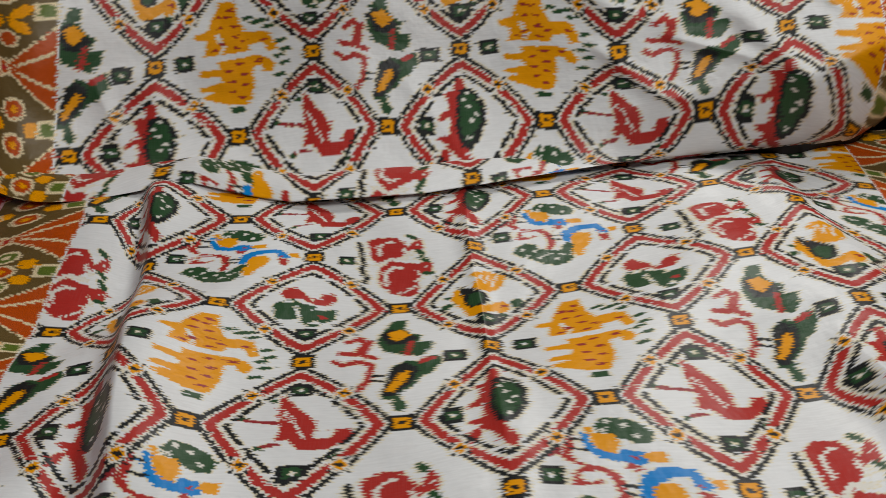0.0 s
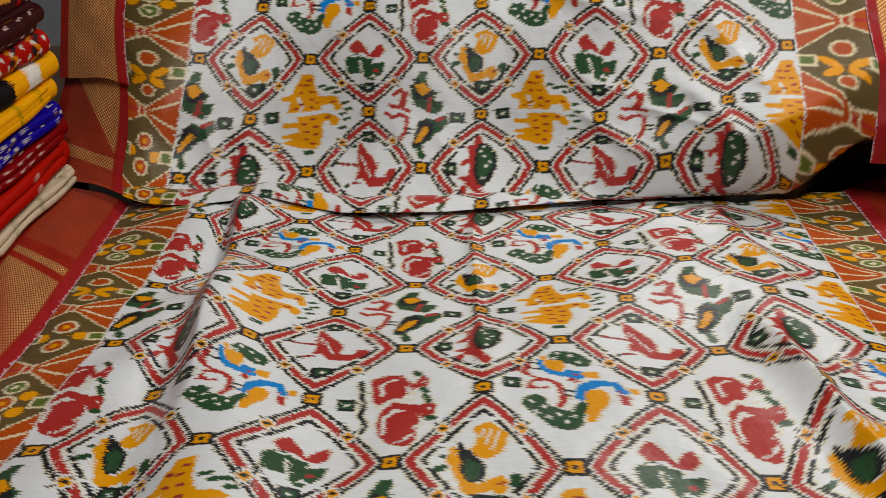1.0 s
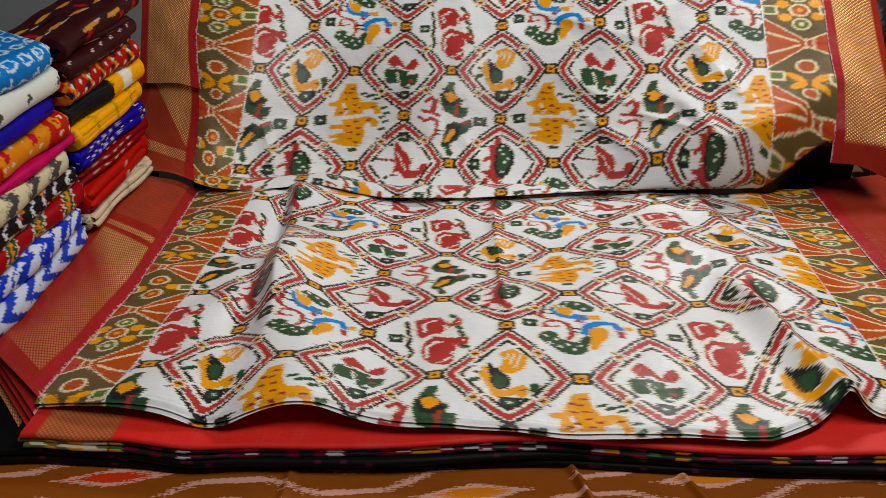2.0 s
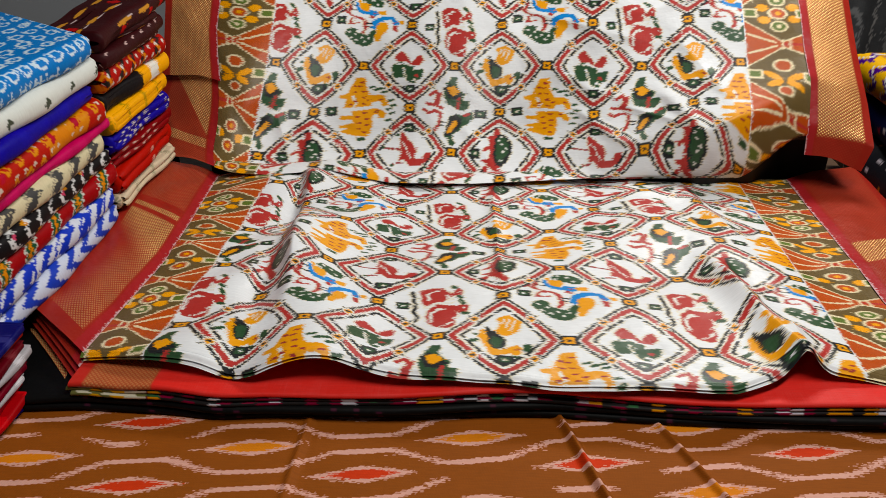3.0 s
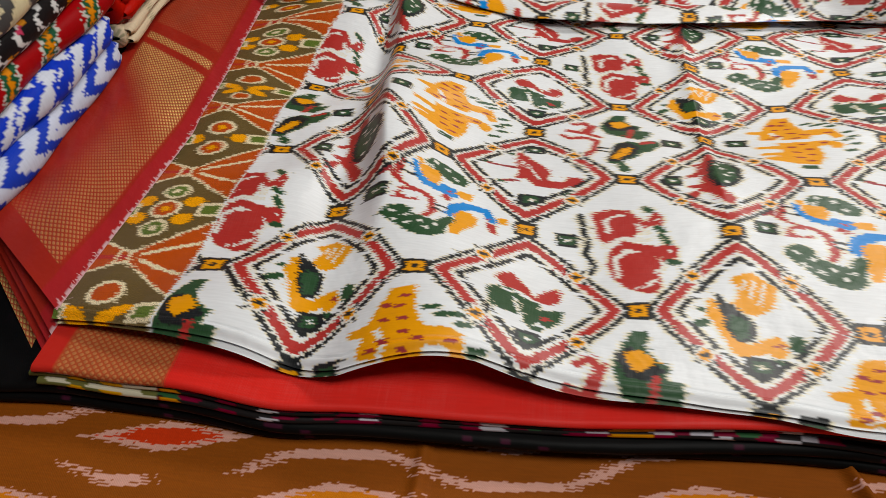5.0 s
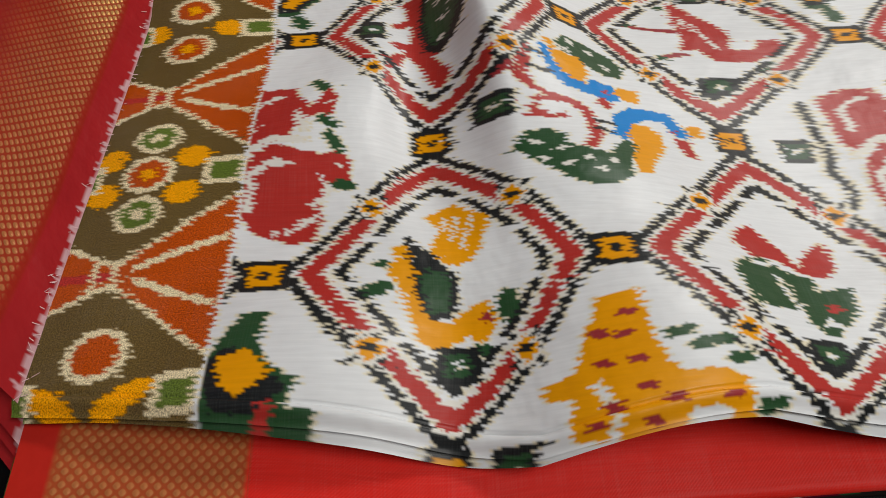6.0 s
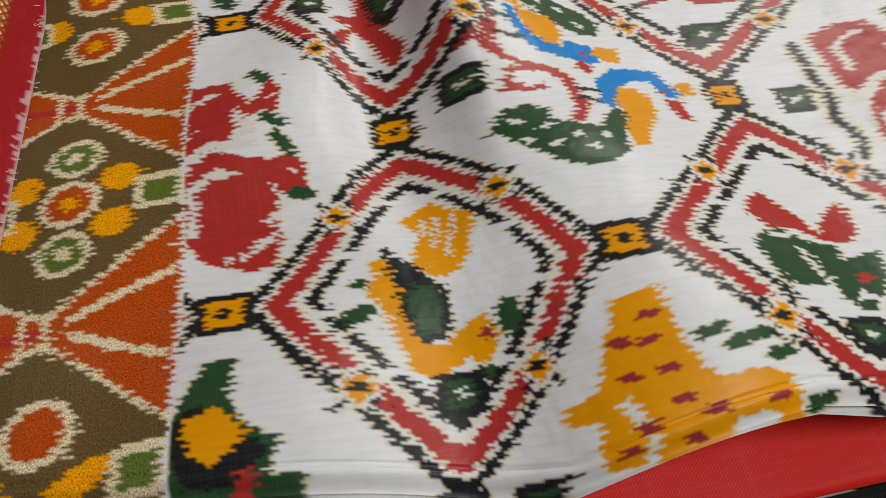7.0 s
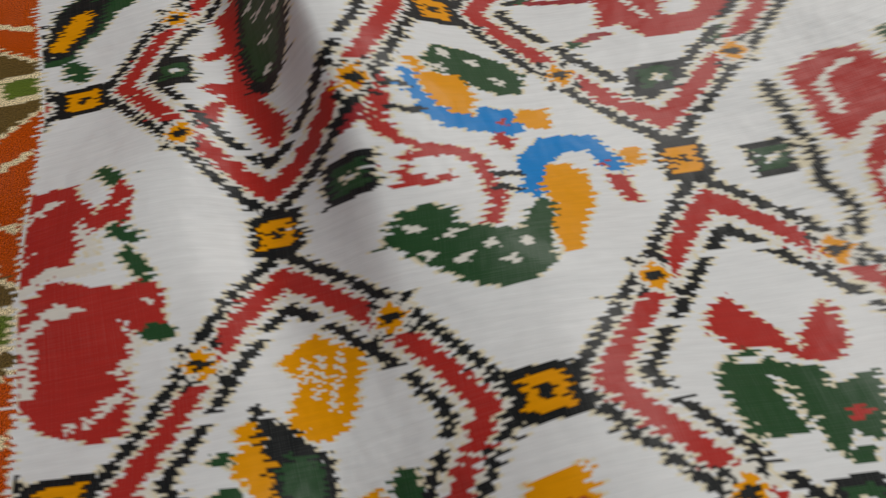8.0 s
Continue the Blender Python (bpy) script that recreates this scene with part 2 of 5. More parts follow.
    d.lay(m & bar(a, b, -0.42, 0.53, -0.31, 0.51, 0.014), BLACK)
    d.lay(m & bar(a, b, -0.44, 0.41, -0.28, 0.39, 0.014), BLACK)
    d.lay(m & bar(a, b, -0.05, 0.06, 0.1, 0.04, 0.014), BLACK)
    d.lay(m & bar(a, b, -0.05, -0.01, 0.07, -0.04, 0.014), BLACK)
    for x, y in ((-0.06, 0.7), (0.09, 0.65), (0.19, 0.53), (-0.11, 0.61), (-0.43, -0.17), (-0.37, -0.31), (-0.28, -0.22), (-0.24, -0.36), (-0.12, -0.31), (-0.04, -0.41), (0.04, -0.33),):
        d.lay(m & oval(a, b, x, y, .03, .025), PALE_DOT)
    seed(d, m, a, b, -0.65, 0.13, 0.11, 0.1)


def motif_curled(d, m, a, b):
    d.lay(m & shape(a, b, (-0.31, 0.2), (-0.27, 0.15), (-0.28, 0.05), (-0.26, -0.05), (-0.2, -0.18), (-0.13, -0.26), (0.03, -0.28), (-0.01, -0.33), (-0.06, -0.42), (-0.15, -0.42), (-0.22, -0.37), (-0.23, -0.28), (-0.28, -0.19), (-0.31, -0.09), (-0.39, -0.01), (-0.35, 0.08), (-0.35, 0.17)), YELLOW)
    d.lay(m & shape(a, b, (-0.02, -0.27), (0.09, -0.2), (0.21, -0.15), (0.28, -0.23), (0.27, -0.32), (0.2, -0.38), (0.12, -0.37), (0.12, -0.3), (0.03, -0.3)), YELLOW)
    d.lay(m & shape(a, b, (-0.12, 0.4), (-0.01, 0.45), (0.09, 0.49), (0.19, 0.42), (0.3, 0.36), (0.26, 0.23), (0.22, 0.14), (0.14, 0.07), (0.05, 0.04), (-0.06, 0.07), (-0.13, 0.15), (-0.08, 0.21), (-0.04, 0.31), (-0.1, 0.38)), YELLOW)
    d.lay(m & bar(a, b, -0.31, 0.04, -0.24, -0.15, 0.06), YELLOW)
    d.lay(m & bar(a, b, -0.24, -0.15, -0.16, -0.32, 0.06), YELLOW)
    d.lay(m & bar(a, b, -0.16, -0.32, -0.05, -0.34, 0.06), YELLOW)
    d.lay(m & bar(a, b, -0.05, -0.34, 0.09, -0.28, 0.06), YELLOW)
    d.lay(m & bar(a, b, 0.09, -0.28, 0.22, -0.27, 0.06), YELLOW)
    d.lay(m & bar(a, b, 0.1, 0.39, 0.04, 0.22, 0.016), PALE_DOT)
    d.lay(m & bar(a, b, 0.19, 0.37, 0.11, 0.16, 0.016), PALE_DOT)
    d.lay(m & bar(a, b, 0.02, 0.39, -0.01, 0.3, 0.016), PALE_DOT)
    d.lay(m & shape(a, b, (-0.28, 0.26), (-0.22, 0.23), (-0.21, 0.17), (-0.13, 0.14), (-0.05, 0.05), (0.04, -0.01), (0.04, -0.16), (-0.01, -0.24), (-0.1, -0.26), (-0.18, -0.23), (-0.24, -0.11), (-0.24, 0.01), (-0.27, 0.12)), BLACK)
    d.lay(m & shape(a, b, (-0.16, 0.04), (0, -0.03), (-0.04, -0.21), (-0.14, -0.24), (-0.2, -0.1)), GREEN)
    d.lay(m & shape(a, b, (0.29, -0.15), (0.38, -0.11), (0.45, -0.16), (0.42, -0.26), (0.35, -0.32), (0.3, -0.23)), GREEN)
    d.lay(m & shape(a, b, (0.14, -0.38), (0.24, -0.4), (0.22, -0.46), (0.14, -0.45)), GREEN)
    d.lay(m & shape(a, b, (-0.52, -0.09), (-0.42, -0.05), (-0.34, -0.08), (-0.43, -0.15), (-0.51, -0.15)), GREEN)
    d.lay(m & shape(a, b, (-0.46, 0.09), (-0.37, 0.07), (-0.38, 0.03), (-0.46, 0.04)), GREEN)
    for x, y in ((0.22, -0.25),):
        d.lay(m & oval(a, b, x, y, .04, .025), MAROON)
    seed(d, m, a, b, 0.02, -0.5, 0.14, 0.1)


def motif_paired(d, m, a, b):
    d.lay(m & shape(a, b, (-0.29, 0.27), (-0.18, 0.34), (-0.04, 0.18), (0.04, 0.05), (0.15, 0.2), (0.26, 0.25), (0.3, 0.11), (0.2, -0.01), (0.05, 0), (-0.08, 0.08), (-0.24, 0.08), (-0.33, 0.17)), RED)
    d.lay(m & shape(a, b, (-0.4, -0.02), (-0.22, 0.08), (-0.13, 0.01), (0.03, -0.02), (0.09, -0.12), (0.25, -0.08), (0.32, -0.08), (0.27, -0.27), (0.16, -0.35), (0.08, -0.29), (-0.01, -0.39), (-0.09, -0.3), (-0.14, -0.26), (-0.19, -0.19), (-0.23, -0.23), (-0.29, -0.19), (-0.35, -0.31), (-0.37, -0.2)), GREEN)
    d.lay(m & shape(a, b, (-0.37, 0.01), (-0.2, 0.09), (-0.07, 0), (0.09, -0.03), (0.04, -0.22), (-0.12, -0.28), (-0.28, -0.29), (-0.37, -0.24)), GREEN)
    d.lay(m & bar(a, b, -0.14, -0.06, -0.08, -0.32, 0.022), WHITE)
    d.lay(m & bar(a, b, -0.27, 0.03, -0.17, 0.03, 0.016), WHITE)
    d.lay(m & shape(a, b, (0.01, -0.36), (0.14, -0.36), (0.11, -0.41), (0.02, -0.42)), GREEN)
    for x, y in ((0.15, -0.23),):
        d.lay(m & oval(a, b, x, y, .045, .035), RED)
    seed(d, m, a, b, 0, -0.54, 0.12, 0.09)


def motif_orange(d, m, a, b):
    d.lay(m & shape(a, b, (-0.13, 0.72), (0.05, 0.74), (0.08, 0.5), (0.17, 0.32), (0.36, 0.34), (0.47, 0.3), (0.5, 0.2), (0.54, 0.08), (0.44, 0.05), (0.38, 0.18), (0.2, 0.16),
                    (0.17, 0.07), (-0.37, 0.07), (-0.33, 0.26), (-0.48, 0.28), (-0.48, 0.34), (-0.3, 0.38), (-0.26, 0.5)), YELLOW)
    d.lay(m & shape(a, b, (-0.2, -0.02), (0.3, 0.01), (0.42, -0.03), (0.5, -0.12), (0.45, -0.22), (0.36, -0.2), (0.33, -0.12), (0.21, -0.14), (0.22, -0.4), (0.13, -0.62), (-0.1, -0.6),
                    (-0.42, -0.5), (-0.42, -0.45), (-0.2, -0.41), (-0.44, -0.4), (-0.44, -0.34), (-0.18, -0.3), (-0.2, -0.22), (-0.45, -0.19), (-0.45, -0.12), (-0.2, -0.12)), YELLOW)
    d.lay(m & bar(a, b, -0.2, 0.3, -0.17, 0.22, 0.03), WHITE)
    d.lay(m & bar(a, b, -0.16, 0.09, -0.13, 0.16, 0.025), WHITE)
    for x, y in ((-0.02, 0.62), (-0.17, 0.54), (-0.06, 0.52), (0.0, 0.4), (-0.16, 0.4), (0.02, 0.27), (-0.14, 0.2), (0.14, 0.21), (0.03, 0.13), (0.4, 0.22), (-0.24, 0.13),
                 (0.06, -0.08), (0.3, -0.06), (-0.08, -0.16), (0.1, -0.22), (-0.06, -0.3), (0.1, -0.36), (-0.05, -0.44), (0.06, -0.52)):
        d.lay(m & box(a, b, x - 0.045, x + 0.045, y - 0.018, y + 0.018), MAROON)
    for x, y in ((0.16, 0.5), (0.26, 0.44), (0.34, 0.46), (0.42, 0.38), (0.56, 0.18), (0.6, 0.06), (0.52, -0.02), (0.58, -0.12), (0.5, -0.28)):
        d.lay(m & bar(a, b, x, y, x + 0.09, y + 0.02, 0.026), GREEN)
    d.lay(m & box(a, b, -0.07, 0.09, -0.72, -0.64), GREEN)
    seed(d, m, a, b, -0.64, -0.0, 0.12, 0.1)


def motif_twin(d, m, a, b):
    d.lay(m & shape(a, b, (-0.22, 0.47), (-0.06, 0.75), (0.08, 0.76), (0.05, 0.58), (0.11, 0.46), (0.25, 0.38), (0.19, 0.24), (0.35, 0.24), (0.33, 0.08), (0.21, -0.03), (0.02, 0.04), (-0.17, 0.12), (-0.23, 0.32)), GREEN)
    d.lay(m & shape(a, b, (-0.09, -0.19), (0.06, -0.09), (0.22, -0.14), (0.3, -0.05), (0.42, -0.03), (0.45, -0.16), (0.33, -0.33), (0.24, -0.36), (0.11, -0.52), (-0.01, -0.6), (-0.01, -0.67), (0.06, -0.8), (0, -0.87), (-0.08, -0.82), (-0.09, -0.69), (-0.19, -0.67), (-0.16, -0.48)), GREEN)
    d.lay(m & shape(a, b, (-0.22, 0.47), (-0.1, 0.58), (0.08, 0.46), (0.21, 0.34), (0.09, 0.23), (-0.12, 0.25)), BLACK)
    d.lay(m & shape(a, b, (-0.09, -0.21), (0.04, -0.11), (0.19, -0.22), (0.14, -0.42), (-0.06, -0.64), (-0.2, -0.63)), BLACK)
    d.lay(m & shape(a, b, (-0.14, 0.51), (0.01, 0.55), (0.13, 0.42), (-0.01, 0.31), (-0.09, 0.36)), YELLOW)
    d.lay(m & shape(a, b, (0, -0.28), (0.08, -0.26), (0.09, -0.37), (-0.08, -0.59), (-0.15, -0.55)), YELLOW)
    d.lay(m & bar(a, b, 0.12, 0.26, 0.08, 0.03, 0.035), RED)
    d.lay(m & bar(a, b, 0.23, -0.13, 0.35, -0.08, 0.035), RED)
    d.lay(m & bar(a, b, -0.55, 0.31, -0.41, 0.4, 0.034), RED)
    d.lay(m & bar(a, b, -0.41, 0.4, -0.36, 0.28, 0.034), RED)
    d.lay(m & bar(a, b, -0.36, 0.28, -0.46, 0.08, 0.034), RED)
    d.lay(m & bar(a, b, -0.46, 0.08, -0.62, 0.11, 0.034), RED)
    d.lay(m & bar(a, b, -0.31, 0.34, -0.39, 0.07, 0.034), RED)
    d.lay(m & bar(a, b, -0.39, 0.07, -0.27, 0.01, 0.034), RED)
    d.lay(m & bar(a, b, -0.68, -0.03, -0.58, -0.11, 0.034), RED)
    d.lay(m & bar(a, b, -0.58, -0.11, -0.43, -0.05, 0.034), RED)
    d.lay(m & bar(a, b, -0.43, -0.05, -0.29, -0.12, 0.034), RED)
    d.lay(m & bar(a, b, -0.29, -0.12, -0.33, -0.38, 0.034), RED)
    d.lay(m & bar(a, b, -0.33, -0.38, -0.41, -0.52, 0.034), RED)
    d.lay(m & bar(a, b, -0.29, -0.31, -0.16, -0.33, 0.016), BLACK)
    d.lay(m & bar(a, b, -0.31, -0.39, -0.18, -0.41, 0.016), BLACK)
    seed(d, m, a, b, 0.59, -0.07, 0.13, 0.1)


def motif_spiked(d, m, a, b):
    d.lay(m & shape(a, b, (-0.09, 0.57), (0.02, 0.57), (0.02, 0.42), (-0.1, 0.34), (-0.09, 0.06), (-0.14, -0.16), (0, -0.3), (0.11, -0.45), (0.06, -0.58), (-0.01, -0.53), (-0.12, -0.34), (-0.22, -0.24), (-0.28, -0.41), (-0.39, -0.43), (-0.34, -0.28), (-0.22, -0.19), (-0.33, -0.17), (-0.37, -0.12), (-0.17, -0.09), (-0.19, 0.1), (-0.34, 0.05), (-0.34, 0.11), (-0.21, 0.18), (-0.21, 0.3), (-0.26, 0.37), (-0.12, 0.4)), RED)
    d.lay(m & shape(a, b, (-0.15, 0.34), (0.04, 0.38), (0.04, -0.26), (-0.1, -0.29), (-0.2, -0.07)), RED)
    d.lay(m & shape(a, b, (-0.07, 0.38), (0.05, 0.43), (0.15, 0.37), (0.26, 0.21), (0.25, 0), (0.16, -0.17), (0.04, -0.27), (-0.07, -0.22), (-0.13, -0.03), (-0.1, 0.22)), BLACK)
    d.lay(m & shape(a, b, (-0.03, 0.33), (0.06, 0.38), (0.14, 0.31), (0.2, 0.17), (0.19, 0.02), (0.11, -0.13), (0.03, -0.19), (-0.04, -0.15), (-0.08, 0.01), (-0.06, 0.2)), GREEN)
    for x, y in ((0.06, 0.35), (0.05, 0.18), (0.07, 0.02), (0.05, -0.14), (0, 0.27), (0.14, 0.09),):
        d.lay(m & oval(a, b, x, y, .027, .024), PALE_DOT)
    seed(d, m, a, b, -0.5, 0.01, 0.1, 0.11)


def motif_bent(d, m, a, b):
    d.lay(m & shape(a, b, (-0.16, 0.46), (-0.07, 0.37), (0.04, 0.23), (0.15, 0.13), (0.21, 0), (0.18, -0.14), (0.35, -0.15), (0.4, -0.04), (0.53, -0.02), (0.56, -0.14), (0.45, -0.2), (0.33, -0.28), (0.08, -0.29), (-0.04, -0.16), (-0.15, -0.18), (-0.12, -0.02), (-0.16, 0.21)), RED)
    d.lay(m & bar(a, b, -0.55, 0.1, -0.15, 0.05, 0.02), MAROON)
    d.lay(m & bar(a, b, -0.26, -0.24, -0.11, -0.22, 0.02), MAROON)
    d.lay(m & bar(a, b, -0.1, 0.2, -0, 0.05, 0.016), PALE_DOT)
    d.lay(m & bar(a, b, 0.02, 0.01, 0.11, -0.14, 0.016), PALE_DOT)
    d.lay(m & shape(a, b, (0.37, -0.38), (0.43, -0.27), (0.48, -0.26), (0.46, -0.38), (0.39, -0.43)), GREEN)
    for x, y in ((-0.51, 0.11), (-0.3, -0.27), (-0.22, 0.37),):
        d.lay(m & oval(a, b, x, y, .04, .03), GREEN)
    seed(d, m, a, b, 0.02, 0.53, 0.12, 0.1)
    seed(d, m, a, b, 0.05, -0.54, 0.14, 0.09)


def motif_rounds(d, m, a, b):
    d.lay(m & shape(a, b, (-0.32, 0.16), (-0.35, 0.35), (-0.22, 0.43), (0.01, 0.41), (0.12, 0.25), (0.15, 0.19), (0.28, 0.36), (0.34, 0.25), (0.31, 0.09), (0.22, 0.14), (0.13, 0.09), (0.03, -0.02), (-0.07, -0.06), (-0.21, -0.12), (-0.3, -0.03)), RED)
    d.lay(m & shape(a, b, (-0.21, -0.21), (-0.07, -0.06), (0.14, -0.13), (0.27, -0.17), (0.38, -0.13), (0.45, -0.22), (0.41, -0.36), (0.29, -0.37), (0.23, -0.28), (0.19, -0.43), (0.25, -0.61), (0.2, -0.77), (0.1, -0.78), (-0.08, -0.71), (-0.2, -0.57), (-0.24, -0.41)), RED)
    d.lay(m & bar(a, b, -0.2, 0.07, -0.22, 0.24, 0.026), PALE_DOT)
    d.lay(m & bar(a, b, -0.22, 0.24, -0.07, 0.33, 0.026), PALE_DOT)
    d.lay(m & bar(a, b, -0.07, 0.33, 0.06, 0.18, 0.026), PALE_DOT)
    d.lay(m & bar(a, b, 0.06, 0.18, 0.16, 0.03, 0.026), PALE_DOT)
    d.lay(m & bar(a, b, -0.15, -0.53, -0.16, -0.3, 0.026), PALE_DOT)
    d.lay(m & bar(a, b, -0.16, -0.3, -0.04, -0.19, 0.026), PALE_DOT)
    d.lay(m & bar(a, b, -0.04, -0.19, 0.11, -0.26, 0.026), PALE_DOT)
    d.lay(m & bar(a, b, 0.11, -0.26, 0.29, -0.41, 0.026), PALE_DOT)
    d.lay(m & bar(a, b, -0.23, -0.13, -0.07, -0.02, 0.026), PALE_DOT)
    d.lay(m & bar(a, b, -0.07, -0.02, 0.14, -0.06, 0.026), PALE_DOT)
    for x, y in ((0.27, 0.22), (0.37, -0.24), (0.14, -0.62), (0.07, -0.69), (0.19, -0.53), (0.01, -0.7),):
        d.lay(m & oval(a, b, x, y, .02, .02), PALE_DOT)
    d.lay(m & bar(a, b, 0.16, 0.43, 0.24, 0.36, 0.034), GREEN)
    d.lay(m & bar(a, b, 0.26, 0.1, 0.33, 0.04, 0.034), GREEN)
    d.lay(m & bar(a, b, 0.3, -0.03, 0.38, -0.14, 0.034), GREEN)
    d.lay(m & bar(a, b, 0.34, -0.37, 0.43, -0.39, 0.034), GREEN)
    d.lay(m & bar(a, b, -0.46, 0.31, -0.43, 0.11, 0.03), BLACK)
    d.lay(m & bar(a, b, -0.43, 0.11, -0.4, -0.12, 0.03), BLACK)
    d.lay(m & bar(a, b, -0.4, -0.12, -0.43, -0.24, 0.03), BLACK)
    d.lay(m & bar(a, b, -0.43, -0.24, -0.37, -0.4, 0.03), BLACK)
    d.lay(m & bar(a, b, -0.37, -0.4, -0.4, -0.49, 0.03), BLACK)
    d.lay(m & oval(a, b, -0.06, 0.2, 0.13, 0.11), RED)
    d.lay(m & oval(a, b, 0.09, -0.42, 0.17, 0.2), RED)
    d.lay(m & bar(a, b, 0.12, -0.66, 0.2, -0.6, 0.02), PALE_DOT)
    d.lay(m & bar(a, b, 0.2, -0.5, 0.27, -0.46, 0.018), PALE_DOT)
    seed(d, m, a, b, -0.6, -0.08, 0.1, 0.09)

def border(d, m, s, v, phase):
    """The brown side band: rust triangles that meet at knots, with three kinds of flowers between them. s: 0 at the selvedge, 1 at the white."""
    w = (v - phase) / 1.42
    k = np.floor(w)
    t = w - k
    t2 = np.minimum(t, 1 - t)
    d.lay(m, OLIVE)
    wide = np.where(s > 0.36, (s - 0.36) / 0.64 * 0.34 + 0.03, (0.36 - s) / 0.36 * 0.12 + 0.03)
    d.lay(m & (t2 < wide + 0.024), CREAM)
    d.lay(m & (t2 < wide), RUST)
    d.lay(m & (s > 0.46) & (np.abs(t2 - (wide - 0.04) * 0.52) < 0.016) & (s < 0.96), CREAM)
    d.lay(m & (s < 0.36) & (t2 < 0.02), RED)
    d.lay(m & (np.abs(np.abs(s - 0.3) - 0.06) < 0.018) & (t2 < 0.08), CREAM)
    y = t - 0.5

    def flower(f, x, yy, petal, heart, size=1.0):
        d.lay(f & oval(s, y, x, yy, 0.17 * size, 0.10 * size), CREAM)
        d.lay(f & oval(s, y, x, yy, 0.125 * size, 0.074 * size), petal)
        d.lay(f & oval(s, y, x, yy, 0.05 * size, 0.032 * size), heart)

    f = m & (k % 3 == 0)
    flower(f, 0.40, 0.0, RUST, YELLOW)
    flower(f, 0.40, 0.21, LEAF, CREAM, 0.92)
    flower(f, 0.40, -0.21, LEAF, CREAM, 0.92)
    for x, yy in ((0.66, 0.09), (0.64, -0.11), (0.13, 0.10), (0.13, -0.09)):
        d.lay(f & oval(s, y, x, yy, 0.105, 0.062), YELLOW)
    f = m & (k % 3 == 1)
    flower(f, 0.40, 0.15, RUST, YELLOW, 1.05)
    flower(f, 0.40, -0.15, RUST, YELLOW, 1.05)
    for x, yy in ((0.66, 0.0), (0.14, 0.0)):
        d.lay(f & oval(s, y, x, yy, 0.10, 0.065), YELLOW)
    f = m & (k % 3 == 2)
    flower(f, 0.40, 0.16, RUST, RUST, 1.05)
    flower(f, 0.40, -0.24, RUST, RUST, 0.8)
    for sx in (1, -1):
        d.lay(f & oval(s, y, 0.4 + 0.19 * sx, -0.01, 0.16, 0.048, 0.35 * sx), YELLOW)
        d.lay(f & oval(s, y, 0.4 + 0.16 * sx, -0.13, 0.14, 0.050, -0.3 * sx), YELLOW)
    for x in (0.88, -0.02):
        d.lay(m & box(s, y, x - 0.14, x + 0.12, -0.075, 0.075), CREAM)
        d.lay(m & box(s, y, x - 0.09, x + 0.08, -0.048, 0.048), LEAF)


U_LEFT, U_RIGHT = -0.18, 10.12
U_SEL_L, U_SEL_R = -1.2, 11.35


